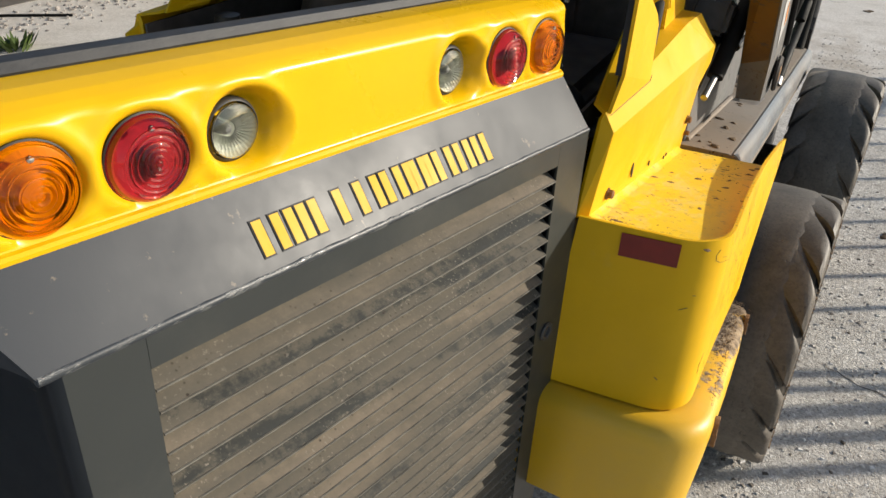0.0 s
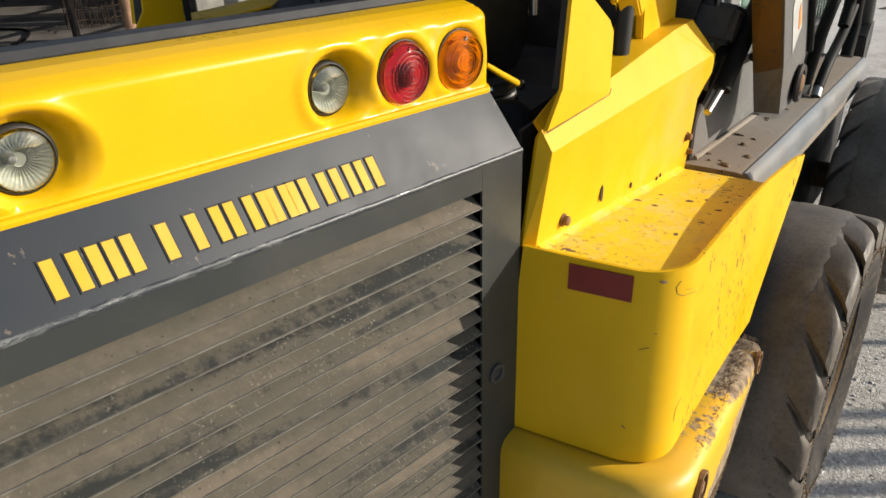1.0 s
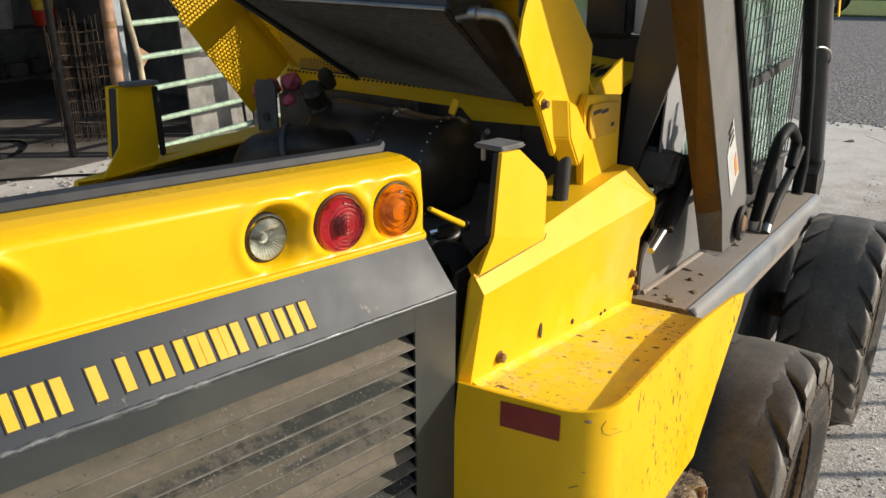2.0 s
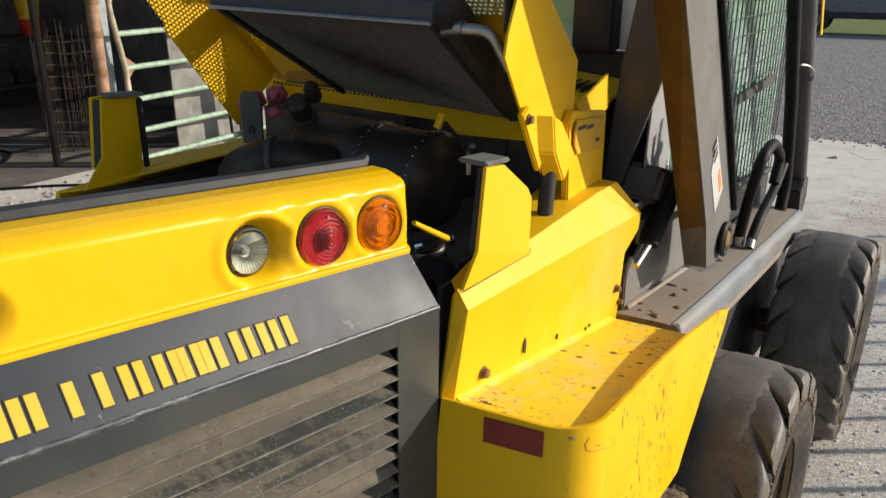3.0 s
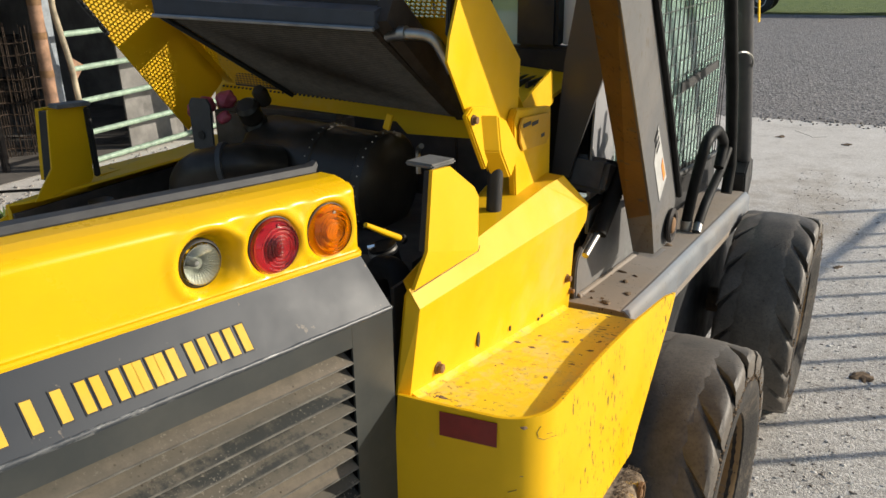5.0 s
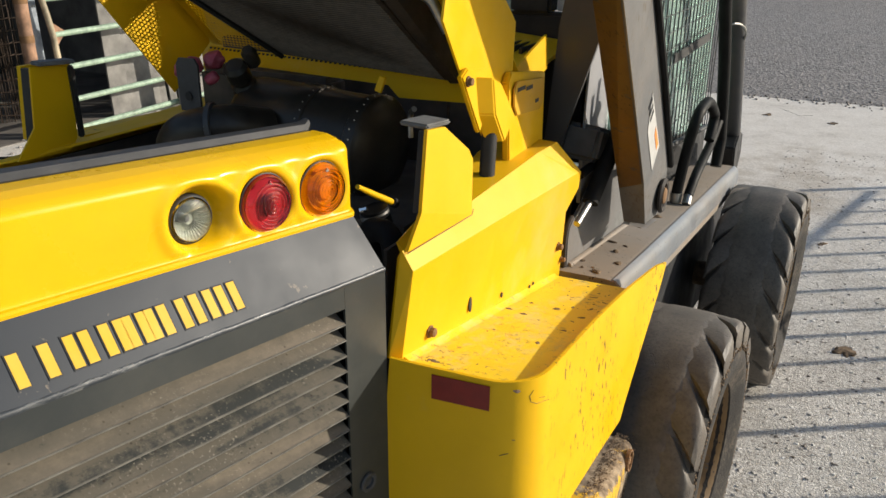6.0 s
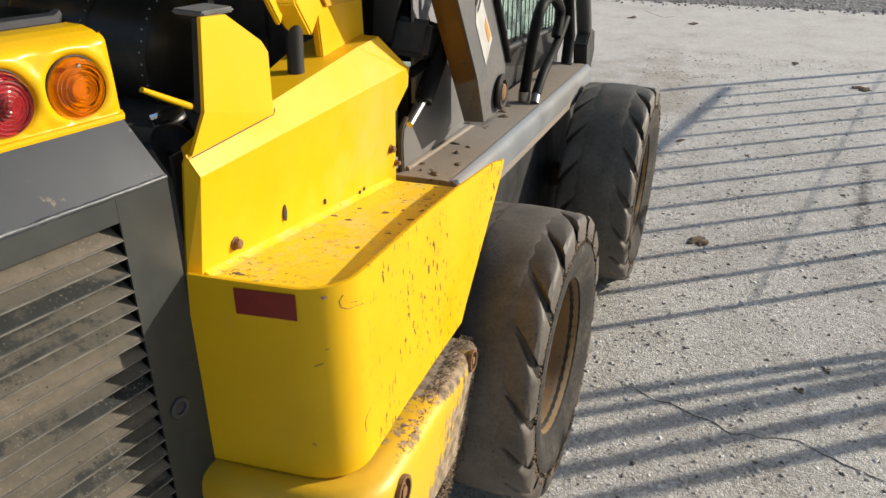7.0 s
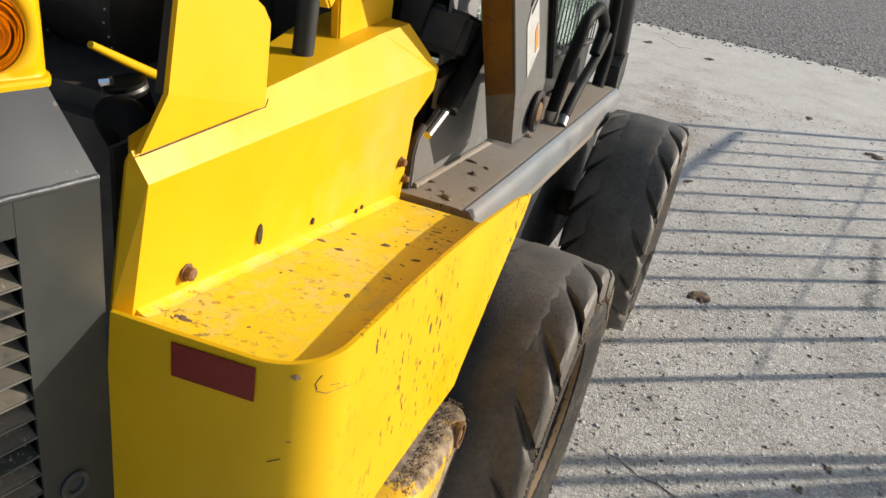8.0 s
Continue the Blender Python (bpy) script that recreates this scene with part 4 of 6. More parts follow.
M["rim_mud"] = painted("muddy_yellow_rim", (0.25, 0.145, 0.05), (0.10, 0.07, 0.042), 0.8, 0.28, 0.2, 0.08)
REAR, FRONT = (0.790, 2.26, 0.391), (0.876, 3.52, 0.391)
wheel(loader, REAR, -4.0, -0.6)
wheel(loader, FRONT, -3.3, 0.3)
for x, y in ((-0.84, 2.26), (-0.84, 3.52)):
    wheel(loader, (x, y, 0.391), 180.0, 0.8)


# ---------------------------------------------------------------- chassis, arm and cab
def chassis(parent):
    # side rail above the wheels: flat top, rounded worn outer edge
    prof = [(0.485, 0.0), (0.625, 0.0), (0.645, -0.004), (0.656, -0.014), (0.660, -0.03), (0.660, -0.10), (0.652, -0.10), (0.648, -0.035), (0.485, -0.02)]
    bm = bmesh.new()
    rings = []
    for y, z, dx in ((2.120, 0.9195, -0.002), (2.4, 0.900, 0.014), (2.8, 0.871, 0.032), (3.2, 0.842, 0.05), (3.40, 0.828, 0.058), (3.75, 0.803, 0.074)):
        rings.append([bm.verts.new((x + dx, y, z + w)) for x, w in prof])
    skin(bm, rings, True)
    bm.faces.new(rings[0])
    bm.faces.new(rings[-1][::-1])
    part("side_rail", bm, "rail", parent, "dirty grey-brown side rail with worn steel edge", smooth=True)
    edge = bmesh.new()
    rings = []
    for y, z, dx in ((2.124, 0.9192, -0.002), (2.4, 0.900, 0.014), (2.8, 0.871, 0.032), (3.2, 0.842, 0.05), (3.40, 0.828, 0.058), (3.75, 0.803, 0.074)):
        rings.append([edge.verts.new((x + dx, y, z + w)) for x, w in ((0.640, 0.0008), (0.648, -0.0030), (0.658, -0.013), (0.662, -0.03), (0.662, -0.075), (0.659, -0.075), (0.655, -0.015), (0.641, -0.004))])
    skin(edge, rings, True)
    edge.faces.new(rings[0])
    edge.faces.new(rings[-1][::-1])
    part("rail_edge", edge, "steel_worn", parent, "blue-grey worn steel edge of the rail", smooth=True)
    part("frame_side", sheet([(0.555, 1.90, 0.25), (0.671, 3.95, 0.20), (0.671, 3.95, 0.76), (0.555, 1.90, 0.90)], (-0.01, 0, 0)), "black", parent)
    part("belly", block((-0.60, 1.75, 0.22), (0.55, 3.6, 0.30), 0.02), "black", parent)
    part("frame_side", sheet([(-0.64, 1.95, 0.25), (-0.60, 3.6, 0.25), (-0.60, 3.6, 0.85), (-0.64, 1.95, 0.95)], (0.01, 0, 0)), "black", parent)
    for x, y in ((0.56, 2.26), (0.62, 3.52)):
        part("axle", tube([(x - 0.5, y, 0.395), (x + 0.17, y, 0.40)], 0.05, 16), "mud", parent, smooth=True)
    # tower foot in front of the side panel: grey plate with a cut-out edge
    foot = [(0.590, 2.414, 0.960), (0.650, 2.390, 0.965), (0.660, 2.49, 0.960), (0.594, 2.50, 0.950)]
    part("tower_foot", sheet(foot, (-0.012, 0.002, 0), 0.002), "grey_worn", parent, "grey tower foot plate")
    guard = [(2.150, 0.918), (2.148, 0.990), (2.156, 1.020), (2.180, 1.038), (2.215, 1.046), (2.30, 1.10), (2.42, 1.20), (2.62, 1.24), (2.76, 1.10), (2.76, 0.874)]
    part("tower_guard", sheet([(0.512 + 0.06 * (y - 2.15), y, z) for y, z in guard], (-0.008, 0, 0), 0.002), "guard_grey", parent, "scuffed grey plate standing on the rail")
    part("tower_edge", tube(bend([(0.505, 2.146, 0.920), (0.505, 2.143, 0.99), (0.506, 2.152, 1.024), (0.508, 2.182, 1.042)], 0.03), 0.007, 8), "dark_metal", parent, smooth=True)
    part("guard_sticker", sheet([(0.5335, 2.52, 0.905), (0.5395, 2.62, 0.898), (0.5395, 2.62, 0.975), (0.5335, 2.53, 0.985)], (0.001, 0, 0)), "pad_grey", parent, "faded grey sticker")
    part("foot_weld", tube([(0.514 + 0.07 * (y - 2.15), y, 0.924 - 0.073 * (y - 2.10)) for y in (2.16, 2.3, 2.5, 2.68)], 0.008, 8), "rail", parent)
    # tower: dark rear plate that leans, and the grey plate beside it
    part("tower_plate", sheet([(0.400, 2.25, 1.20), (0.425, 2.25, 1.488), (0.470, 2.25, 1.78), (0.60, 2.25, 1.78), (0.575, 2.25, 1.66), (0.520, 2.25, 1.445), (0.462, 2.25, 1.255), (0.45, 2.25, 1.20)], (0, 0.012, 0), 0.003), "tower_dark", parent, "dark brown-black upright tower plate")
    part("tower_side", sheet([(0.500, 2.27, 1.05), (0.500, 2.27, 1.30), (0.515, 2.27, 1.75), (0.515, 2.70, 1.60), (0.505, 2.70, 1.05)], (-0.01, 0, 0)), "tower_sun_grey", parent, "scuffed grey tower side plate")
    # lift cylinder, its rod and hoses between the panel and the arm
    part("actuator", block((-0.05, -0.07, -0.045), (0.05, 0.07, 0.045), 0.012, 3, None, pose(0.500, 2.32, 1.195, -18, 4, -6)), "plastic", parent, "black actuator block")
    part("lift_cylinder", tube([(0.545, 2.205, 1.078), (0.562, 2.30, 1.185), (0.575, 2.42, 1.31)], 0.021, 18), "hose", parent, smooth=True)
    part("cylinder_rod", tube([(0.540, 2.120, 1.048), (0.546, 2.205, 1.082)], 0.0085, 14), "steel", parent, "chrome cylinder rod", smooth=True)
    part("steel_pipe", tube(bend([(0.555, 2.35, 1.34), (0.565, 2.36, 1.25), (0.56, 2.42, 1.19), (0.57, 2.50, 1.24)], 0.04), 0.009, 10), "chrome", parent, smooth=True)
    part("steel_pipe", tube(bend([(0.570, 2.40, 1.38), (0.575, 2.40, 1.28), (0.575, 2.46, 1.22)], 0.04), 0.009, 10), "chrome", parent, smooth=True)
    part("hydraulic_hose", tube(bend([(0.51, 2.22, 1.14), (0.535, 2.32, 1.16), (0.545, 2.46, 1.14), (0.54, 2.60, 1.19)], 0.06), 0.012, 10), "hose", parent, smooth=True)
    # mud on the rail
    rnd = random.Random(4)
    for k in range(26):
        y = 2.13 + rnd.random() ** 1.6 * 0.9
        x = 0.52 + rnd.random() * 0.11
        z = 0.922 - (y - 2.10) * 0.073
        s = rnd.uniform(0.004, 0.016)
        clod(parent, (x, y, z), s, rnd)


def clod(parent, at, s, rnd, flat=0.45):
    bm = bmesh.new()
    bmesh.ops.create_icosphere(bm, subdivisions=1, radius=s)
    spin = Matrix.Rotation(rnd.uniform(0, 3.14), 3, "Z") @ Matrix.Diagonal((rnd.uniform(0.9, 1.6), rnd.uniform(0.5, 0.9), 1.0))
    for v in bm.verts:
        v.co *= rnd.uniform(0.5, 1.35)
        v.co.z *= flat
        v.co = spin @ v.co
        v.co += Vector(at)
    return part("mud_clod", bm, "mud", parent)


M["rail"] = painted("dirty_rail_paint", (0.235, 0.21, 0.185), (0.26, 0.198, 0.14), 0.7, 0.32, 0.10, 0.0, 0.3, 1.3, 0.03)
# grey lifted to stand in for sun that the arm cuts off
M["tower_sun_grey"] = painted("sun_lifted_grey", (0.24, 0.24, 0.25), (0.25, 0.21, 0.18), 0.5, 0.55)
M["guard_grey"] = painted("scuffed_guard_grey", (0.135, 0.132, 0.13), (0.19, 0.155, 0.12), 0.5, 0.46, 0.05, 0.04)
M["tower_dark"] = painted("dark_tower_paint", (0.055, 0.053, 0.054), (0.12, 0.06, 0.03), 0.35, 0.52)
chassis(loader)


def boom(parent):
    """The lower loader arm: a box beam that leans back as it rises."""
    foot = [(0.588, 2.400, 0.972), (0.655, 2.350, 0.992), (0.665, 2.500, 0.985), (0.596, 2.510, 0.965)]
    knee = [(0.588, 2.310, 1.095), (0.660, 2.262, 1.130), (0.669, 2.510, 1.125), (0.596, 2.510, 1.110)]
    top = [(0.588, 1.900, 1.655), (0.662, 1.850, 1.658), (0.670, 2.060, 1.644), (0.598, 2.060, 1.640)]
    end = [(0.590, 1.640, 2.010), (0.664, 1.590, 2.015), (0.671, 1.800, 1.995), (0.602, 1.800, 1.990)]
    bm = bmesh.new()
    rings = [[bm.verts.new(p) for p in r] for r in (foot, knee, top, end)]
    skin(bm, rings, True)
    bm.faces.new(rings[0])
    bm.faces.new(rings[-1][::-1])
    bmesh.ops.bevel(bm, geom=[e for e in bm.edges if e.calc_face_angle(0) > 0.5], offset=0.006, segments=2, affect="EDGES", clamp_overlap=True)
    arm = part("loader_arm", bm, "arm_grey", parent, "grey loader arm with scuffed brown rear face")
    face = bmesh.new()
    cols = []
    for a, b in zip([r[0] for r in (knee, top, end)], [r[1] for r in (knee, top, end)]):
        a, b = Vector(a), Vector(b)
        back = Vector((0, -0.0035, -0.002))
        cols.append([face.verts.new(a.lerp(b, 0.03) + back), face.verts.new(a.lerp(b, 0.93) + back)])
    skin(face, cols)
    bmesh.ops.solidify(face, geom=list(face.faces), thickness=0.002)
    part("arm_rear_face", face, "arm_rear", arm, "ochre-brown worn rear face of the arm")
    # hose clipped along the arm's front edge
    part("edge_hose", tube([(0.674, 2.520, 1.110), (0.677, 2.300, 1.375), (0.675, 2.072, 1.645), (0.674, 1.800, 1.995)], 0.009, 8), "hose", arm, smooth=True)
    part("pivot_ring", lathe([(0.030, 0.0), (0.046, 0.0), (0.048, 0.006), (0.043, 0.012), (0.033, 0.010), (0.030, 0.002)], toward((0.6690, 2.455, 1.043), (1, 0, 0)), 24), "dark_metal", arm, "greasy pivot ring", smooth=True)
    part("pivot_pin", lathe([(0.022, 0.0), (0.022, 0.010), (0.018, 0.013), (0.0, 0.013)], toward((0.6690, 2.455, 1.043), (1, 0, 0)), 20), "rust", arm, "rusty pivot pin", smooth=True)
    # warning decal on the arm's side
    def on_side(f, g, lift):
        a, b = Vector(knee[1]).lerp(Vector(top[1]), g), Vector(knee[2]).lerp(Vector(top[2]), g)
        return a.lerp(b, f) + Vector((lift, 0, 0))
    part("warning_decal", sheet([on_side(0.30, 0.03, 0.001), on_side(0.66, 0.14, 0.001), on_side(0.62, 0.44, 0.001), on_side(0.30, 0.26, 0.001)], (0.0006, 0, 0)), "white_decal", arm, "white and orange warning decal")
    part("decal_stripe", sheet([on_side(0.52, 0.13, 0.002), on_side(0.62, 0.16, 0.002), on_side(0.60, 0.26, 0.002), on_side(0.52, 0.22, 0.002)], (0.0006, 0, 0)), "orange_decal", arm)
    for g in (0.30, 0.33, 0.36):
        part("decal_mark", sheet([on_side(0.42, g, 0.002), on_side(0.58, g + 0.045, 0.002), on_side(0.58, g + 0.06, 0.002), on_side(0.42, g + 0.015, 0.002)], (0.0006, 0, 0)), "rubber", arm)
    return arm


M["arm_grey"] = painted("worn_grey_arm_paint", (0.115, 0.113, 0.112), (0.20, 0.172, 0.145), 0.45, 0.48, 0.04, 0.07, 0.5, 1.6, 0.06)
boom(loader)


def cab(parent):
    # body: sill, rear wall with window, roof, pillars
    part("cab_sill", sheet([(0.47, 2.30, 0.80), (0.54, 4.05, 0.72), (0.54, 4.05, 0.90), (0.54, 3.2, 1.02), (0.47, 2.30, 1.12)], (-0.03, 0, 0)), "black", parent)
    part("cab_rear_sill", block((-0.42, 2.46, 1.10), (0.44, 2.52, 1.50), 0.008), "black", parent)
    part("cab_rear_pillar", block((0.212, 2.455, 1.495), (0.330, 2.53, 2.05), 0.01), "black", parent)
    # white sheet put in place of a bright see-through window
    part("cab_rear_window_fill", block((0.332, 2.50, 1.503), (0.46, 2.51, 2.05), 0.002), "window_white", parent, "white sheet standing in for a bright rear window")
    part("cab_rear_glass", sheet([(-0.42, 2.49, 1.50), (0.212, 2.49, 1.50), (0.212, 2.49, 2.05), (-0.42, 2.49, 2.05)], (0, 0.006, 0)), "cab_glass", parent, "pale green cab glass").visible_shadow = False
    for k in range(8):
        part("guard_bar", tube([(-0.05 + 0.026 * k, 2.47, 1.50), (-0.05 + 0.026 * k, 2.47, 2.05)], 0.003, 6), "rubber", parent)
    part("cab_roof", block((-0.45, 2.40, 2.05), (0.56, 3.8, 2.12), 0.03), "black", parent)
    # inner wall and floor kept pale to brighten what shows through the glass
    part("cab_left_wall", block((-0.45, 2.48, 0.85), (-0.42, 3.9, 1.30), 0.005), "cab_pale_fill", parent, "inner cab wall, pale to stand in for daylight")
    part("cab_floor", block((-0.42, 2.52, 0.80), (0.46, 3.9, 0.84), 0.004), "cab_pale_fill", parent)
    part("cab_seat", block((-0.20, 2.80, 0.85), (0.22, 2.95, 1.45), 0.05, 3), "rubber", parent, "black cab seat")
    pane = sheet([(0.515, 2.45, 1.10), (0.535, 3.2, 1.02), (0.535, 3.98, 0.90), (0.535, 3.98, 2.05), (0.515, 2.45, 2.05)], (-0.006, 0, 0))
    part("cab_side_glass", pane, "cab_glass", parent, "green-tinted cab side glass").visible_shadow = False
    # wire guard over the side window
    n = 24
    for k in range(n):
        y = 2.48 + 1.50 * k / (n - 1)
        lo = 1.085 - (y - 2.48) * 0.115
        part("guard_bar", tube([(0.552, y, lo), (0.552, y, 2.03)], 0.0024, 6), "rubber", parent)
    for j in range(20):
        z = 0.98 + 0.054 * j
        part("guard_bar", tube([(0.556, 2.48 if z > 1.08 else 3.2, z), (0.556, 3.98, z)], 0.0016, 6), "rubber", parent)
    part("guard_frame", tube([(0.553, 2.47, 1.09), (0.553, 3.98, 0.905)], 0.011, 8), "rubber", parent)
    part("guard_plate", block((0.55, 3.05, 1.30), (0.556, 3.75, 1.335), 0.002), "rubber", parent)
    # front of the lifting frame: large tube with a hose strapped to it
    line = [(0.682, 2.87, 2.05), (0.682, 3.33, 1.59), (0.682, 3.63, 1.21), (0.682, 3.90, 0.835)]
    part("front_tube", tube(line, 0.031, 18), "tube_grey", parent, "dark grey front tube", smooth=True)
    part("front_hose", tube([(0.68, 2.66, 2.05), (0.68, 3.04, 1.60), (0.682, 3.27, 1.30), (0.682, 3.38, 1.12), (0.682, 3.46, 0.98), (0.682, 3.42, 0.88)], 0.021, 14), "hose", parent, "thick black hose", smooth=True)
    part("strap", tube([(0.682 + 0.038 * math.cos(a), 3.43 + 0.13 * math.sin(a), 1.36 + 0.02 * math.cos(a) - 0.05 * math.sin(a)) for a in (2 * math.pi * k / 20 for k in range(21))], 0.004, 6), "steel", parent, "wire strap")
    part("tube_foot", sheet([(0.655, 3.80, 0.72), (0.655, 3.86, 0.66), (0.655, 3.93, 0.76), (0.655, 4.00, 0.80), (0.655, 3.96, 0.90), (0.655, 3.84, 0.93), (0.655, 3.74, 0.88)], (0.055, 0, 0), 0.006), "black", parent)
    part("yellow_edge", sheet([(0.716, 3.06, 2.0), (0.716, 3.10, 2.0), (0.716, 3.52, 1.50), (0.716, 3.48, 1.50)], (0.004, 0, 0)), "yellow", parent)
    part("hydraulic_hose", tube(bend([(0.622, 2.98, 0.89), (0.640, 2.97, 1.04), (0.662, 2.96, 1.165), (0.668, 3.12, 1.185), (0.672, 3.30, 1.10), (0.670, 3.24, 1.02)], 0.06, 6), 0.018, 12), "hose", parent, "bent black hydraulic hose", smooth=True)
    part("hydraulic_hose", tube(bend([(0.660, 2.985, 0.885), (0.664, 3.06, 0.935), (0.672, 3.28, 1.00), (0.675, 3.40, 1.06)], 0.09, 6), 0.016, 12), "hose", parent, "bent black hydraulic hose", smooth=True)
    part("hose_fitting", tube([(0.660, 2.965, 0.862), (0.660, 2.995, 0.892)], 0.015, 10), "steel", parent, smooth=True)
    part("hose_fitting", tube([(0.622, 2.98, 0.862), (0.622, 2.98, 0.895)], 0.020, 10), "steel", parent, smooth=True)


M["tube_grey"] = painted("scuffed_dark_tube", (0.055, 0.055, 0.058), (0.13, 0.11, 0.09), 0.4, 0.5)
# pale colour stands in for daylight seen through the cab
M["cab_pale_fill"] = plain("pale_daylight_grey", (0.35, 0.38, 0.36), 0.7, 0, 0.3, 4)
cab(loader)


# ---------------------------------------------------------------- open hood and engine bay
def hood(parent):
    right = [(0.44, 1.772, 1.324), (0.44, 1.674, 1.449), (0.44, 1.592, 1.562), (0.44, 1.602, 1.600), (0.44, 1.637, 1.666), (0.44, 1.645, 1.80), (0.44, 1.68, 1.80), (0.44, 1.755, 1.664), (0.44, 1.918, 1.531), (0.44, 1.899, 1.338), (0.44, 1.86, 1.30)]
    h = part("engine_hood", sheet(right, (0.005, 0, 0)), "yellow", parent, "yellow engine hood tilted open")
    left = [(-0.50, 1.914, 1.310), (-0.50, 1.647, 1.640), (-0.50, 1.56, 1.74), (-0.50, 1.60, 1.80), (-0.50, 1.72, 1.80), (-0.50, 1.86, 1.655), (-0.50, 2.05, 1.505), (-0.50, 2.06, 1.42)]
    part("hood_side", sheet(left, (-0.004, 0, 0)), "yellow", h, "yellow inner side of the hood")
    part("hood_edge", tube([(-0.497, 1.70, 1.575), (-0.497, 1.565, 1.742)], 0.006, 6), "rubber", h)
    # top panel with its vent holes: from the lip upwards and back
    lo_r, lo_l = Vector((0.44, 1.965, 1.410)), Vector((-0.50, 2.075, 1.414))
    hi_r, hi_l = Vector((0.44, 1.60, 1.80)), Vector((-0.50, 1.70, 1.80))
    na, nb = 78, 50
    a, b = (lo_r - lo_l) / na, (hi_l - lo_l) / nb

    def solid(fa, fb):
        return not (0.40 < fb < 0.53) and 0.025 < fa < 0.975
    part("vent_panel", staggered(lo_l, a, b, na, nb, solid), "yellow", h, "perforated yellow vent panel")
    part("vent_band", sheet([lo_l + b * nb * 0.39, lo_l + b * nb * 0.54, lo_r + b * nb * 0.54, lo_r + b * nb * 0.39], (0, 0.002, 0.002)), "yellow", h)
    for f0, f1 in ((-0.002, 0.034), (0.966, 1.002)):
        part("vent_border", sheet([lo_l + a * na * f0, lo_l + a * na * f1, lo_l + a * na * f1 + b * nb, lo_l + a * na * f0 + b * nb], (0, 0.002, 0.002)), "yellow", h)
    # lip along the bottom
    lip = [(-0.50, 2.060, 1.412), (0.44, 1.945, 1.404), (0.44, 1.913, 1.360), (0.16, 1.936, 1.350), (0.12, 1.957, 1.372), (-0.50, 2.035, 1.378)]
    part("hood_lip", sheet(lip, (0, 0.004, 0)), "yellow", h, "yellow hood lip")
    n = 62
    for k in range(n):
        f = (k + 0.5) / n
        p = Vector((-0.50, 2.058, 1.405)).lerp(Vector((0.44, 1.943, 1.397)), f)
        part("lip_hole", block((-0.0036, -0.003, -0.005), (0.0036, 0.003, 0.005), 0, 1, None, Matrix.Translation(p)), "rubber", h)
    # cooler hung inside the hood
    A, B, C, D = Vector((-0.212, 1.60, 1.632)), Vector((0.292, 1.60, 1.616)), Vector((0.305, 1.90, 1.405)), Vector((-0.130, 1.90, 1.432))
    nrm = (B - A).cross(D - A).normalized()
    if nrm.y > 0:
        nrm = -nrm
    core = part("cooler", sheet([A, B, C, D], nrm * -0.05), "black_core", h, "black finned cooler")
    top = bmesh.new()
    prism(top, [A + Vector((-0.012, -0.006, -0.006)), B + Vector((0.010, -0.006, -0.006)), B + Vector((0.012, -0.008, 0.026)), A + Vector((-0.014, -0.008, 0.030))], (0, 0.06, 0.015))
    part("cooler_tank", top, "tank_dark", core, "dark blue-grey cooler tank")
    part("tank_rim", tube([A + Vector((-0.014, -0.010, -0.004)), B + Vector((0.010, -0.010, -0.004))], 0.004, 6), "steel", core)
    for k in range(46):
        f = (k + 0.7) / 47
        p, q = A.lerp(D, f) + nrm * 0.001, B.lerp(C, f) + nrm * 0.001
        part("fin", tube([p.lerp(q, 0.02), p.lerp(q, 0.98)], 0.0018, 4), "fin_dark", core)
    ch = bmesh.new()
    prism(ch, [B + Vector((0.004, 0, 0.012)) + nrm * 0.006, B + Vector((0.026, 0.012, 0.015)) + nrm * 0.006, C + Vector((0.022, 0.007, 0.0)) + nrm * 0.006, C + Vector((0.004, 0, 0)) + nrm * 0.006], nrm * -0.06)
    part("cooler_channel", ch, "dark_metal", core, "dark brown side channel")
    part("side_bead", tube([D + nrm * 0.006, A + nrm * 0.006], 0.006, 6), "rubber", core)
    # bracket and coolant elbow
    part("hood_bracket", sheet([(0.402, 1.665, 1.60), (0.410, 1.685, 1.575), (0.416, 1.715, 1.575), (0.411, 1.708, 1.80), (0.402, 1.685, 1.80)], (0.008, 0, 0), 0.002), "rubber", h, "black bracket")
    part("coolant_elbow", tube(bend([(0.300, 1.640, 1.596), (0.345, 1.630, 1.604), (0.388, 1.650, 1.598), (0.415, 1.67, 1.535)], 0.05, 6), 0.0105, 12), "steel", h, "grey coolant elbow", smooth=True)
    part("hose_clamp", tube([(0.330, 1.632, 1.603), (0.345, 1.631, 1.604)], 0.013, 12), "steel", h, "silver hose clamp", smooth=True)
    # hinge plate and pin
    hinge = [(0.446, 1.640, 1.462), (0.446, 1.665, 1.475), (0.446, 1.752, 1.462), (0.446, 1.760, 1.40), (0.446, 1.722, 1.345)]
    part("hinge_plate", sheet(hinge, (0.012, 0, 0), 0.003), "yellow", h, "yellow hinge plate")
    fold = [(0.482, 1.722, 1.452), (0.482, 1.762, 1.438), (0.482, 1.838, 1.362), (0.482, 1.788, 1.316), (0.482, 1.738, 1.380)]
    part("hinge_gusset", sheet(fold, (-0.030, -0.030, 0.004), 0.003), "yellow", h, "yellow folded hinge gusset")
    part("hinge_bolt", lathe([(0.010, 0), (0.010, 0.003), (0.007, 0.003), (0.007, 0.010), (0.0, 0.011)], toward((0.458, 1.664, 1.452), (1, 0, 0)), 8), "rust", h, "rusty hinge bolt")
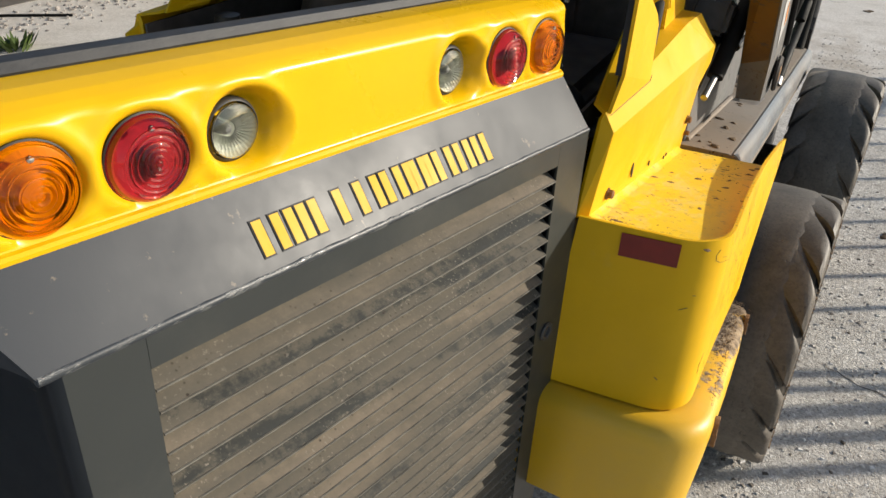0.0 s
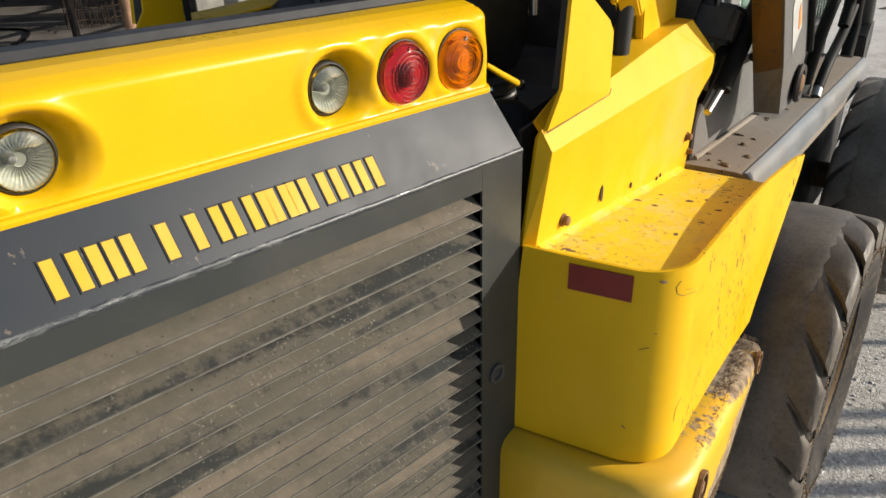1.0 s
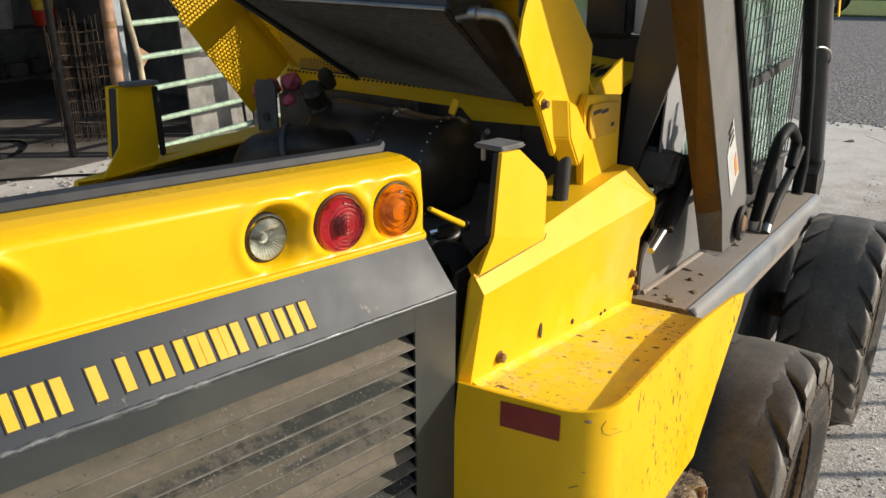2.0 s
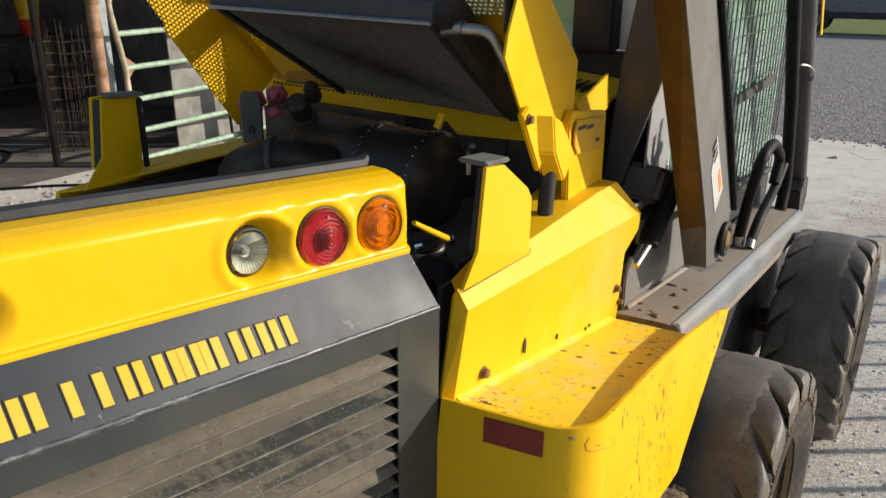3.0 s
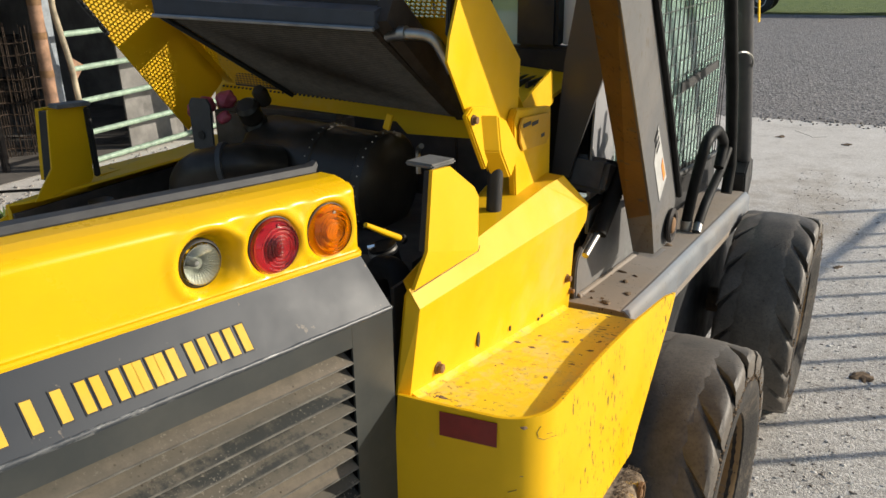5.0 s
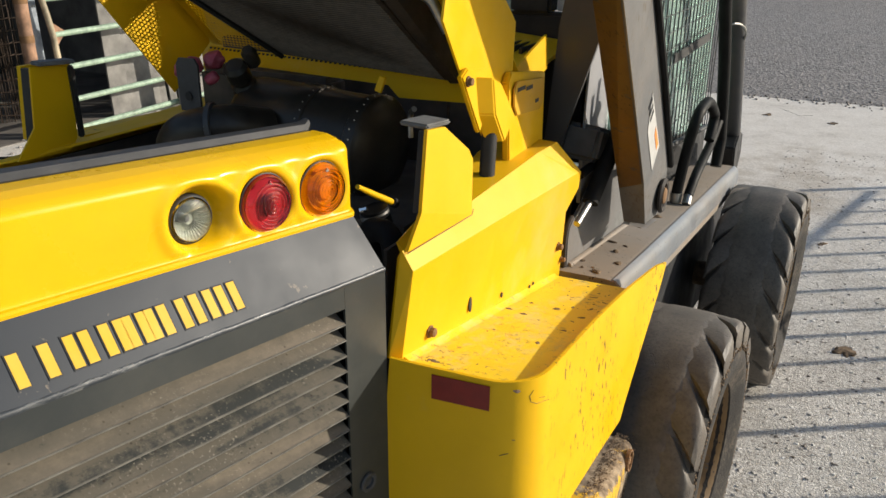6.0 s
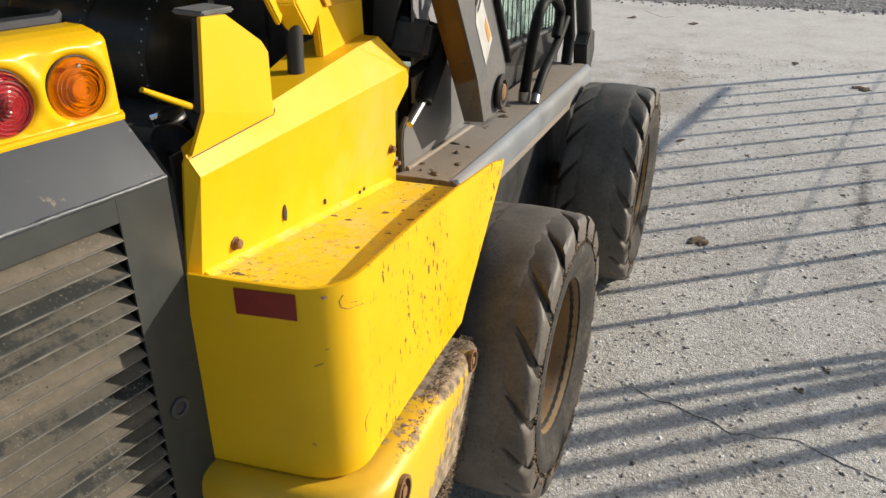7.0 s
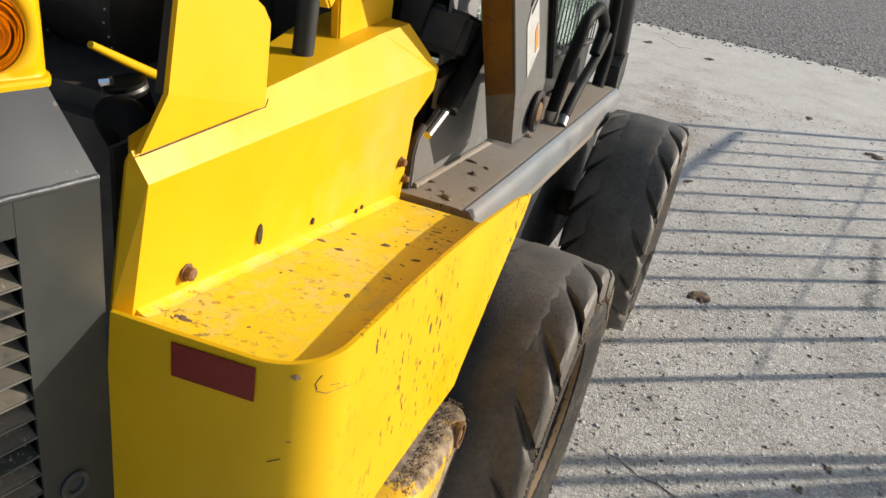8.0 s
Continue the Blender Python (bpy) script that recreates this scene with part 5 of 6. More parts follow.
    part("gas_strut", tube([(0.458, 1.768, 1.345), (0.456, 1.762, 1.240)], 0.0155, 14), "rubber", h, "black strut", smooth=True)


def staggered(origin, a, b, na, nb, keep):
    """A thin sheet of holes in staggered rows; where keep() is false there is no sheet."""
    bm = bmesh.new()
    sq = [(0.5, 0), (0.5, 0.5), (0, 0.5), (-0.5, 0.5), (-0.5, 0), (-0.5, -0.5), (0, -0.5), (0.5, -0.5)]
    for j in range(nb):
        for i in range(na - 1):
            fa, fb = (i + 0.5 + 0.5 * (j % 2)) / na, (j + 0.5) / nb
            if not keep(fa, fb):
                continue
            c = origin + a * (i + 0.5 + 0.5 * (j % 2)) + b * (j + 0.5)
            outer = [bm.verts.new(c + a * x + b * y) for x, y in sq]
            inner = [bm.verts.new(c + (a * math.cos(q * math.pi / 4) + b * math.sin(q * math.pi / 4)) * 0.37) for q in range(8)]
            for q in range(8):
                r = (q + 1) % 8
                bm.faces.new((outer[q], outer[r], inner[r], inner[q]))
    return bm


M["tank_dark"] = plain("blue_grey_tank", (0.036, 0.043, 0.058), 0.45, 0.0, 0.2)
M["fin_dark"] = plain("dusty_black_fin", (0.090, 0.070, 0.053), 0.6, 0, 0.25, 60)
hood(loader)


def side_tower(parent):
    """The yellow box between the hood hinge and the cab, with its cover plate."""
    pts = [(0.462, 1.866, 1.235), (0.462, 1.846, 1.420), (0.462, 1.862, 1.440), (0.462, 2.062, 1.414), (0.462, 2.066, 1.235)]
    t = part("hinge_tower", sheet(pts, (-0.016, 0, 0), 0.003), "yellow", parent, "yellow hinge tower with cover plate")
    cover = [(0.465, 1.882, 1.350), (0.465, 1.866, 1.372), (0.465, 1.864, 1.404), (0.465, 1.878, 1.420), (0.465, 2.030, 1.406), (0.465, 2.042, 1.394), (0.465, 2.036, 1.350), (0.465, 2.020, 1.338)]
    part("cover_plate", sheet(cover, (0.004, 0, 0), 0.0015), "yellow_old", t, "aged yellow cover plate with worn markings")
    for y0, y1, z in ((1.880, 1.922, 1.402), (1.928, 1.965, 1.397), (1.985, 2.005, 1.362)):
        part("marking", block((0.4695, y0, z - 0.004), (0.4702, y1, z + 0.004)), "plastic", t)
    part("tower_cap", sheet([(0.20, 2.14, 1.415), (0.40, 2.14, 1.395), (0.40, 2.44, 1.432), (0.20, 2.44, 1.452)], (0, 0, -0.01)), "yellow", parent, "dirty yellow sloping cover")
    part("tower_gusset", sheet([(0.420, 1.985, 1.425), (0.420, 2.180, 1.478), (0.420, 2.195, 1.40), (0.420, 2.06, 1.36)], (-0.006, 0, 0)), "yellow", parent)
    for k in range(7):
        part("slot", block((0.21 + 0.022 * k, 2.26, 1.420 - 0.002 * k), (0.218 + 0.022 * k, 2.38, 1.442 - 0.002 * k)), "rubber", parent)
    for y, z in ((1.98, 1.252), (2.06, 1.252)):
        part("bolt", lathe([(0.012, 0), (0.012, 0.010), (0.008, 0.013), (0.0, 0.013)], toward((0.448, y, z), (0.1, 0, 1)), 6), "rust", parent, "rusty bolt head")


side_tower(loader)


def engine_bay(parent):
    part("engine_block", block((-0.44, 1.62, 0.45), (0.36, 2.12, 1.16), 0.03), "engine_black", parent, "black oily engine block")
    part("bay_wall", block((-0.52, 2.13, 0.45), (0.19, 2.15, 1.43), 0.004), "engine_black", parent)
    part("bay_wall", block((0.191, 2.13, 0.45), (0.40, 2.15, 1.39), 0.004), "engine_black", parent)
    # added panel: hides bright ground behind the vent holes and blocks low sun
    part("vent_backing", block((-0.62, 2.15, 1.30), (0.14, 2.17, 1.56), 0.004), "yellow_dirty", parent, "dirty yellow panel added to close off the vent's far side")
    part("bay_floor", block((-0.50, 1.42, 0.40), (0.44, 2.13, 0.44), 0.004), "engine_black", parent)
    for x in (0.44, -0.52):
        part("bay_side", sheet([(x, 1.40, 0.42), (x, 2.13, 0.42), (x, 2.13, 1.22), (x, 1.40, 1.22)], (-0.006, 0, 0)), "engine_black", parent)
    m = toward((-0.215, 1.87, 1.270), (1, -0.05, -0.05))
    body = [(0.0, 0.0), (0.085, 0.0), (0.105, 0.015), (0.112, 0.03), (0.112, 0.20), (0.116, 0.203), (0.116, 0.225), (0.112, 0.228), (0.112, 0.345), (0.118, 0.35), (0.118, 0.375), (0.108, 0.385), (0.05, 0.395), (0.0, 0.395)]
    can = part("air_cleaner", lathe(body, m, 40), "engine_gloss", parent, "black cylindrical air cleaner", smooth=True)
    # two staggered rings of small steel bumps
    for h in (0.215, 0.362):
        for q in range(34):
            a = 2 * math.pi * q / 34
            r = 0.1165 if h < 0.3 else 0.1185
            part("collar_bump", lathe([(0.0022, 0), (0.0016, 0.0012), (0.0, 0.0014)], m @ pose(r * math.cos(a), r * math.sin(a), h + 0.004 * (q % 2)) @ pose(0, 0, 0, 0, 90, 0) @ pose(0, 0, 0, 0, 0, 0), 5), "steel", can)
    part("intake_elbow", tube(bend([(-0.27, 1.70, 1.06), (-0.265, 1.66, 1.20), (-0.21, 1.62, 1.292), (-0.12, 1.66, 1.315), (-0.08, 1.76, 1.29)], 0.12, 7), 0.046, 20), "engine_gloss", parent, "black rubber intake elbow", smooth=True)
    part("elbow_clamp", lathe([(0.047, -0.006), (0.049, -0.005), (0.049, 0.005), (0.047, 0.006)], toward((-0.135, 1.652, 1.313), (1, 0.45, 0.1)), 24), "plastic", parent, "dark hose clamp", smooth=True)
    # bracket with a hole, and faded red rubber caps beside it
    ring = bmesh.new()
    outer = [(-0.03, -0.06), (0.03, -0.06), (0.032, 0.045), (0.022, 0.06), (-0.022, 0.06), (-0.032, 0.045)]
    prism(ring, [(-0.275 + x, 1.735, 1.375 + z) for x, z in outer], (0, 0.006, 0))
    b = part("lift_bracket", ring, "plastic", parent, "dark steel lifting bracket")
    part("bracket_hole", lathe([(0.010, 0), (0.010, 0.002), (0, 0.002)], toward((-0.275, 1.733, 1.350), (0, -1, 0)), 14), "rubber", b)
    rnd = random.Random(9)
    for x, y, z, r in ((-0.322, 1.77, 1.400, 0.021), (-0.297, 1.78, 1.412, 0.020), (-0.243, 1.79, 1.425, 0.023), (-0.238, 1.77, 1.388, 0.016)):
        bm = bmesh.new()
        bmesh.ops.create_icosphere(bm, subdivisions=3, radius=r)
        for v in bm.verts:
            v.co *= 1 + 0.45 * noise.noise(v.co * 60 + Vector((x * 30, 0, 0)))
            v.co.z *= 0.95
            v.co += Vector((x, y, z))
        part("red_cap", bm, "pink", parent, "faded red rubber cap", smooth=True)
    for x, y, z, r in ((-0.185, 1.80, 1.402, 0.028), (-0.16, 1.82, 1.435, 0.018), (-0.19, 1.83, 1.36, 0.03)):
        part("valve_knob", lathe([(r, -0.02), (r, 0.015), (r * 0.7, 0.024), (0, 0.026)], toward((x, y, z), (0.2, -0.6, 0.7)), 18), "engine_gloss", parent, "black valve knob", smooth=True)
    # filler block added to keep bright ground out of the gap behind the caps
    part("bay_filler", block((-0.46, 1.96, 1.05), (-0.05, 2.05, 1.372), 0.015), "engine_black", parent)
    # small fittings
    part("dipstick", tube([(0.316, 1.512, 1.279), (0.314, 1.575, 1.245), (0.314, 1.630, 1.216)], [0.0045, 0.0062, 0.0068], 10), "yellow", parent, "yellow dipstick handle", smooth=True)
    part("dipstick_knob", lathe([(0.0, -0.010), (0.010, -0.006), (0.010, 0.006), (0.0, 0.010)], toward((0.314, 1.640, 1.211), (0, 0.9, -0.45)), 14), "rubber", parent, smooth=True)
    part("filter_neck", tube(bend([(0.36, 1.70, 0.95), (0.335, 1.60, 1.08), (0.311, 1.572, 1.220)], 0.08), 0.027, 20), "hose", parent, "dark filler neck", smooth=True)
    part("clamp", tube([(0.313, 1.574, 1.204), (0.311, 1.572, 1.214)], 0.0285, 22), "steel", parent, "bright hose clamp", smooth=True)
    part("clamp_screw", tube([(0.296, 1.548, 1.221), (0.309, 1.552, 1.225)], 0.006, 8), "chrome", parent, smooth=True)
    part("hose", tube(bend([(0.30, 1.60, 1.10), (0.33, 1.52, 1.20), (0.39, 1.50, 1.21), (0.43, 1.46, 1.12)], 0.06), 0.022, 14), "hose", parent, smooth=True)
    part("filler_cup", lathe([(0.030, 0), (0.034, 0.012), (0.034, 0.018), (0.026, 0.018), (0.024, 0.004), (0, 0.004)], toward((0.452, 1.465, 1.165), (0, 0, 1)), 20), "plastic", parent, "open black filler cup", smooth=True)
    part("cap", lathe([(0.045, 0), (0.045, 0.03), (0.030, 0.04), (0.028, 0.06), (0, 0.062)], toward((-0.44, 1.56, 1.16), (0, 0, 1)), 20), "engine_gloss", parent, "black filler cap", smooth=True)
    part("tank", block((-0.50, 1.47, 0.9), (-0.36, 1.62, 1.16), 0.02), "plastic", parent, "grey tank")
    part("yellow_tag", block((-0.008, -0.004, -0.018), (0.008, 0.004, 0.018), 0.002, 1, None, pose(0.195, 1.80, 1.405, 0, 20, 10)), "yellow", parent)
    part("pipe_stub", tube(bend([(0.265, 1.80, 1.30), (0.265, 1.80, 1.352), (0.285, 1.78, 1.365)], 0.02), 0.006, 10), "steel", parent, smooth=True)
    # left side ledge and step box edge
    part("left_ledge", sheet([(-0.545, 1.64, 1.252), (-0.525, 1.64, 1.252), (-0.525, 2.10, 1.240), (-0.585, 2.10, 1.245), (-0.585, 1.64, 1.255)], (0, 0, -0.006)), "yellow_dirty", parent, "dirty yellow ledge")
    part("left_step", sheet([(-0.555, 1.375, 1.20), (-0.545, 1.40, 1.215), (-0.535, 1.45, 1.215), (-0.535, 1.58, 1.20), (-0.535, 1.58, 1.0), (-0.555, 1.375, 0.95)], (-0.006, 0, 0)), "yellow", parent)


M["engine_black"] = plain("oily_black_engine", (0.065, 0.053, 0.043), 0.6, 0.0, 0.5, 12)
M["engine_gloss"] = plain("black_engine_plastic", (0.032, 0.026, 0.020), 0.36, 0, 0.3, 20.0, 0.15, 0.3)
engine_bay(loader)


def step_dirt(parent):
    rnd = random.Random(12)
    for k in range(270):
        y = 1.365 + rnd.random() ** 1.1 * 0.69
        x = 0.515 + rnd.random() * 0.190
        if rnd.random() < 0.55:
            x = 0.510 + rnd.random() ** 2 * 0.05
        z = 1.0475 - (y - 1.352) * 0.1685
        s = rnd.uniform(0.0014, 0.0042) if rnd.random() < 0.9 else rnd.uniform(0.006, 0.010)
        clod(parent, (x, y, z), s, rnd, 0.2)
    for x, y, s in ((0.530, 1.392, 0.013), (0.575, 1.398, 0.013), (0.60, 1.420, 0.012), (0.66, 1.44, 0.010), (0.65, 1.75, 0.009), (0.70, 1.95, 0.013), (0.62, 2.05, 0.008)):
        z = 1.0475 - (y - 1.352) * 0.1685
        for q in range(4):
            clod(parent, (x + rnd.uniform(-s, s) * 1.0, y + rnd.uniform(-s, s) * 0.4, z), s * rnd.uniform(0.3, 0.6), rnd, 0.3)
    # dirt packed between the guard and the counterweight
    packed = bmesh.new()
    for k in range(900):
        y = 1.42 + rnd.random() * 0.50
        x = 0.728 + rnd.random() ** 1.6 * 0.030
        z = 0.6955 - (y - 1.33) * 0.10
        grit(packed, (x, y, z), rnd.uniform(0.0008, 0.0026), rnd, 0.4)
    tagged(part("packed_dirt", packed, "mud", parent, "dried dirt packed along the guard"), kind="stuff")
    # mud caked on the flank of the counterweight, thickest low down towards the wheel
    caked = bmesh.new()
    for k in range(1200):
        y = 1.60 + rnd.random() ** 0.6 * 0.32
        z = 0.31 + rnd.random() ** 1.3 * 0.10 + max(0.0, y - 1.70) * rnd.random() * 1.1
        x = 0.776 + (z - 0.66) * 0.075
        grit(caked, (x, y, z), rnd.uniform(0.0012, 0.0042), rnd, 0.7)
    tagged(part("caked_mud", caked, "mud", parent, "dark mud caked on the casting"), kind="stuff")


step_dirt(loader)


# ---------------------------------------------------------------- workshop beside the apron
def shop():
    tagged(part("floor", sheet([(-14, -6, -0.2), (-5.25, -6, -0.2), (-5.25, 14, -0.2), (-14, 14, -0.2)], (0, 0, 0.205)), "shop_floor"), "oily concrete workshop floor, darkened for the indoor shade", "floor", kind="structure")
    tagged(part("wall_back", block((-11.2, -6, 0), (-11.0, 14, 3.6)), "shop_wall"), "grimy grey workshop back wall, darkened for the indoor shade", "wall", kind="structure")
    tagged(part("wall_side", block((-11.0, 7.6, 0), (-5.4, 7.8, 3.6)), "shop_wall"), "grimy grey workshop end wall, darkened for the indoor shade", "wall", kind="structure")
    # south wall and ceiling are unseen, added to keep light out of the bay
    tagged(part("unseen_south_wall", block((-11.0, -6, 0), (-5.4, -5.8, 3.6)), "shop_wall"), "grimy grey workshop end wall, darkened for the indoor shade", "wall", kind="structure")
    tagged(part("ceiling", block((-11.2, -6, 3.6), (-4.9, 14, 3.75)), "shop_wall"), "unseen workshop ceiling added to darken the bay", "ceiling", kind="structure")
    tagged(part("wall_front", block((-5.5, 7.05, 0), (-5.38, 14, 3.6)), "white_sheet"), "weathered pale front wall", "wall", kind="structure")
    # steel post and tan pipe at the opening
    tagged(part("steel_post", block((-5.64, 4.62, 0), (-5.58, 4.67, 3.6), 0.008), "dark_metal"), "dark rusty steel post by the opening", "post")
    pipe = holder("corner_pipe", (-5.2, 4.93, 0), "tan rusted steel pipe with darker bands", "pipe")
    part("pipe_body", tube([(-5.2, 4.93, 0), (-5.2, 4.93, 3.6)], 0.055, 24), "rust_pipe", pipe, smooth=True)
    for z in (0.86, 1.18, 1.46):
        part("band", lathe([(0.056, -0.03), (0.058, -0.028), (0.058, 0.028), (0.056, 0.03)], toward((-5.2, 4.93, z), (0, 0, 1)), 24), "rust", pipe, smooth=True)
    tagged(part("door_jamb", block((-5.30, 5.00, 0), (-5.22, 5.09, 3.6), 0.01), "jamb_grey"), "narrow blue-grey metal door jamb", "jamb", kind="structure")
    # pale boards behind the gate
    rnd = random.Random(3)
    boards = holder("board_stack", (-5.42, 6.4, 0), "weathered white boards leaning against the wall", "boards")
    for y0, w, h, lean in ((5.80, 0.22, 1.95, 0.02), (6.03, 0.34, 1.9, 0.05), (6.38, 0.10, 1.3, 0.07), (6.50, 0.12, 0.62, 0.12), (6.66, 0.10, 0.60, 0.12), (6.80, 0.26, 0.85, 0.10)):
        part("board", block((-0.012, 0, 0), (0.012, w, h), 0.003, 1, None, pose(-5.30 - lean, y0, 0.005, 0, -lean * 40, 0)), "white_sheet", boards)
    gate_post = tagged(part("white_post", block((-5.06, 6.42, 0), (-4.96, 6.60, 0.72), 0.01), "white_sheet"), "short white painted block post", "post")
    # farm gate of pale green tubes
    gate = holder("tube_gate", (-5.1, 6.6, 0), "pale green tubular farm gate, rust showing, leaning on the wall", "gate")
    end = bend([(-5.10, 5.16, 0.03), (-5.10, 5.14, 0.30), (-5.10, 5.11, 0.90), (-5.12, 5.03, 1.45), (-5.13, 5.10, 1.62), (-5.14, 8.1, 1.62)], 0.10, 6)
    part("gate_frame", tube(end, 0.026, 12), "gate_end", gate, "rust-stained frame tube", smooth=True)
    for z, y0 in ((0.05, 5.17), (0.31, 5.16), (0.60, 5.13), (0.89, 5.13), (1.19, 5.08)):
        part("gate_bar", tube([(-5.11, y0, z - 0.01), (-5.11, 8.1, z + 0.06)], 0.026, 12), "green_pipe", gate, smooth=True)
    part("gusset", sheet([(-5.105, 5.11, 0.99), (-5.105, 5.24, 0.90), (-5.105, 5.12, 0.76)], (0.006, 0, 0)), "rust_pipe", gate)
    # rolled wire mesh
    mesh = holder("wire_mesh_roll", (-6.0, 5.2, 0), "loose dark welded wire mesh panels stood upright", "wire mesh")
    for s in range(3):
        bm = bmesh.new()
        off = 0.06 * s
        cols = 9
        tops = [0.75 + 0.45 * rnd.random() for _ in range(cols)]
        for c in range(cols):
            y = 4.92 + 0.055 * c + 0.02 * s
            x = -6.0 - off - 0.10 * math.sin(c * 0.6 + s)
            tube([(x, y, 0.0), (x + rnd.uniform(-0.02, 0.02), y + rnd.uniform(-0.02, 0.02), tops[c] + 0.1)], 0.004, 5, bm)
        for r in range(10):
            z = 0.08 + 0.11 * r
            pts = [(-6.0 - off - 0.10 * math.sin(c * 0.6 + s), 4.92 + 0.055 * c + 0.02 * s, z + 0.01 * math.sin(c)) for c in range(cols) if tops[c] + 0.1 > z]
            if len(pts) > 1:
                tube(pts, 0.004, 5, bm)
        part("mesh_panel", bm, "wire_rust", mesh)
    # bench with buckets
    bench = holder("work_bench", (-9.0, 5.8, 0), "dark cluttered steel work bench", "bench")
    part("bench_top", block((-9.35, 4.2, 0.86), (-8.70, 7.2, 0.92), 0.01), "dark_metal", bench)
    for y in (4.3, 5.7, 7.1):
        part("leg", block((-9.3, y - 0.03, 0), (-9.24, y + 0.03, 0.86)), "dark_metal", bench)
        part("leg", block((-8.78, y - 0.03, 0), (-8.72, y + 0.03, 0.86)), "dark_metal", bench)
    part("shelf", block((-9.33, 4.2, 0.30), (-8.72, 7.2, 0.34)), "dark_metal", bench)
    def bucket(at, r, h, mat, label):
        b = tagged(part("bucket", lathe([(r * 0.82, 0), (r, h), (r * 1.06, h), (r * 1.06, h - 0.02), (r * 0.98, h - 0.02), (r * 0.98, h - 0.005), (r * 0.8, 0.01), (0.0, 0.01)], toward(at, (0, 0, 1)), 24), mat, smooth=True), label, "bucket", "buckets on the bench")
        return b
    bucket((-9.0, 6.74, 0.92), 0.15, 0.20, "bucket_red", "red plastic bucket on the bench")
    bucket((-9.0, 6.74, 1.12), 0.15, 0.28, "bucket_yellow", "yellow plastic bucket stacked in a red one")
    bucket((-9.0, 6.15, 0.92), 0.16, 0.50, "white_sheet", "white plastic drum on the bench")
    for k in range(9):
        y = 4.4 + 0.3 * k
        s = rnd.uniform(0.08, 0.16)
        tagged(part("parts_box", block((-s, -s, 0), (s, s, s * rnd.uniform(1.0, 1.8)), 0.02, 2, None, pose(-9.0 + rnd.uniform(-0.1, 0.1), y, 0.34, 0, 0, rnd.uniform(-30, 30))), "dark_metal"), "dark greasy parts box under the bench", "box", "boxes under the bench")
    # cable on the floor
    pts = [(-6.6 + 0.5 * math.cos(a) * (1 + 0.15 * math.sin(3 * a)), 4.0 + 0.75 * math.sin(a), 0.02) for a in (0.35 * k for k in range(44))]
    pts += [(-5.9, 3.2, 0.02), (-5.5, 3.6, 0.02), (-5.0, 4.2, 0.012), (-4.6, 4.5, 0.012)]
    tagged(part("floor_cable", tube(bend(pts, 0.1, 3), 0.012, 6), "hose", smooth=True), "black cable lying in loops on the floor", "cable")


M["wire_rust"] = plain("dull_rusty_wire", (0.055, 0.04, 0.03), 0.9, 0, 0.4, 20, 0.1, 0.1)
M["jamb_grey"] = plain("blue_grey_metal", (0.20, 0.23, 0.26), 0.5)
M["gate_end"] = plain("rust_stained_green_pipe", (0.36, 0.30, 0.20), 0.65, 0, 0.55, 7)
shop()


# ---------------------------------------------------------------- weeds, crumbs and marks on the apron
def weed(at, s, seed):
    rnd = random.Random(seed)
    bm = bmesh.new()
    for k in range(60):
        a, r = rnd.uniform(0, 6.28), rnd.random() ** 0.7 * s
        b = Vector(at) + Vector((math.cos(a) * r * 0.6, math.sin(a) * r * 0.6, 0))
        tip = b + Vector((math.cos(a) * s * 0.5, math.sin(a) * s * 0.5, s * rnd.uniform(0.3, 0.8)))
        side = Vector((-math.sin(a), math.cos(a), 0)) * s * 0.09
        bm.faces.new([bm.verts.new(p) for p in (b - side * 0.4, b.lerp(tip, 0.5) - side, tip, b.lerp(tip, 0.5) + side, b + side * 0.4)])
    tagged(part("weed", bm, "leaf"), "small green weed growing on the concrete", "weed", "weeds on the apron")


M["leaf"] = plain("weed_leaf", (0.07, 0.11, 0.02), 0.6, 0, 0.4)
weed((-4.21, 3.68, 0), 0.16, 1)
weed((-4.34, 3.30, 0), 0.09, 2)


def loose_stones():
    """Loose chips in front of the workshop and along the slab's edge."""
    rnd = random.Random(8)
    bm = bmesh.new()
    for k in range(900):
        if k < 500:
            x, y = rnd.gauss(-4.75, 0.22), rnd.uniform(2.5, 7.5)
        else:
            x, y = rnd.uniform(-1.5, 6), rnd.gauss(9.85, 0.10)
        s = rnd.uniform(0.006, 0.022)
        r = bmesh.ops.create_icosphere(bm, subdivisions=1, radius=s)
        for v in r["verts"]:
            v.co = Vector((x, y, 0.0)) + v.co * rnd.uniform(0.7, 1.2)
    tagged(part("loose_gravel", bm, "stone"), "loose pale gravel chips", "gravel", kind="stuff")


M["stone"] = plain("pale_stone_chip", (0.30, 0.27, 0.24), 0.9, 0, 0.5, 30)


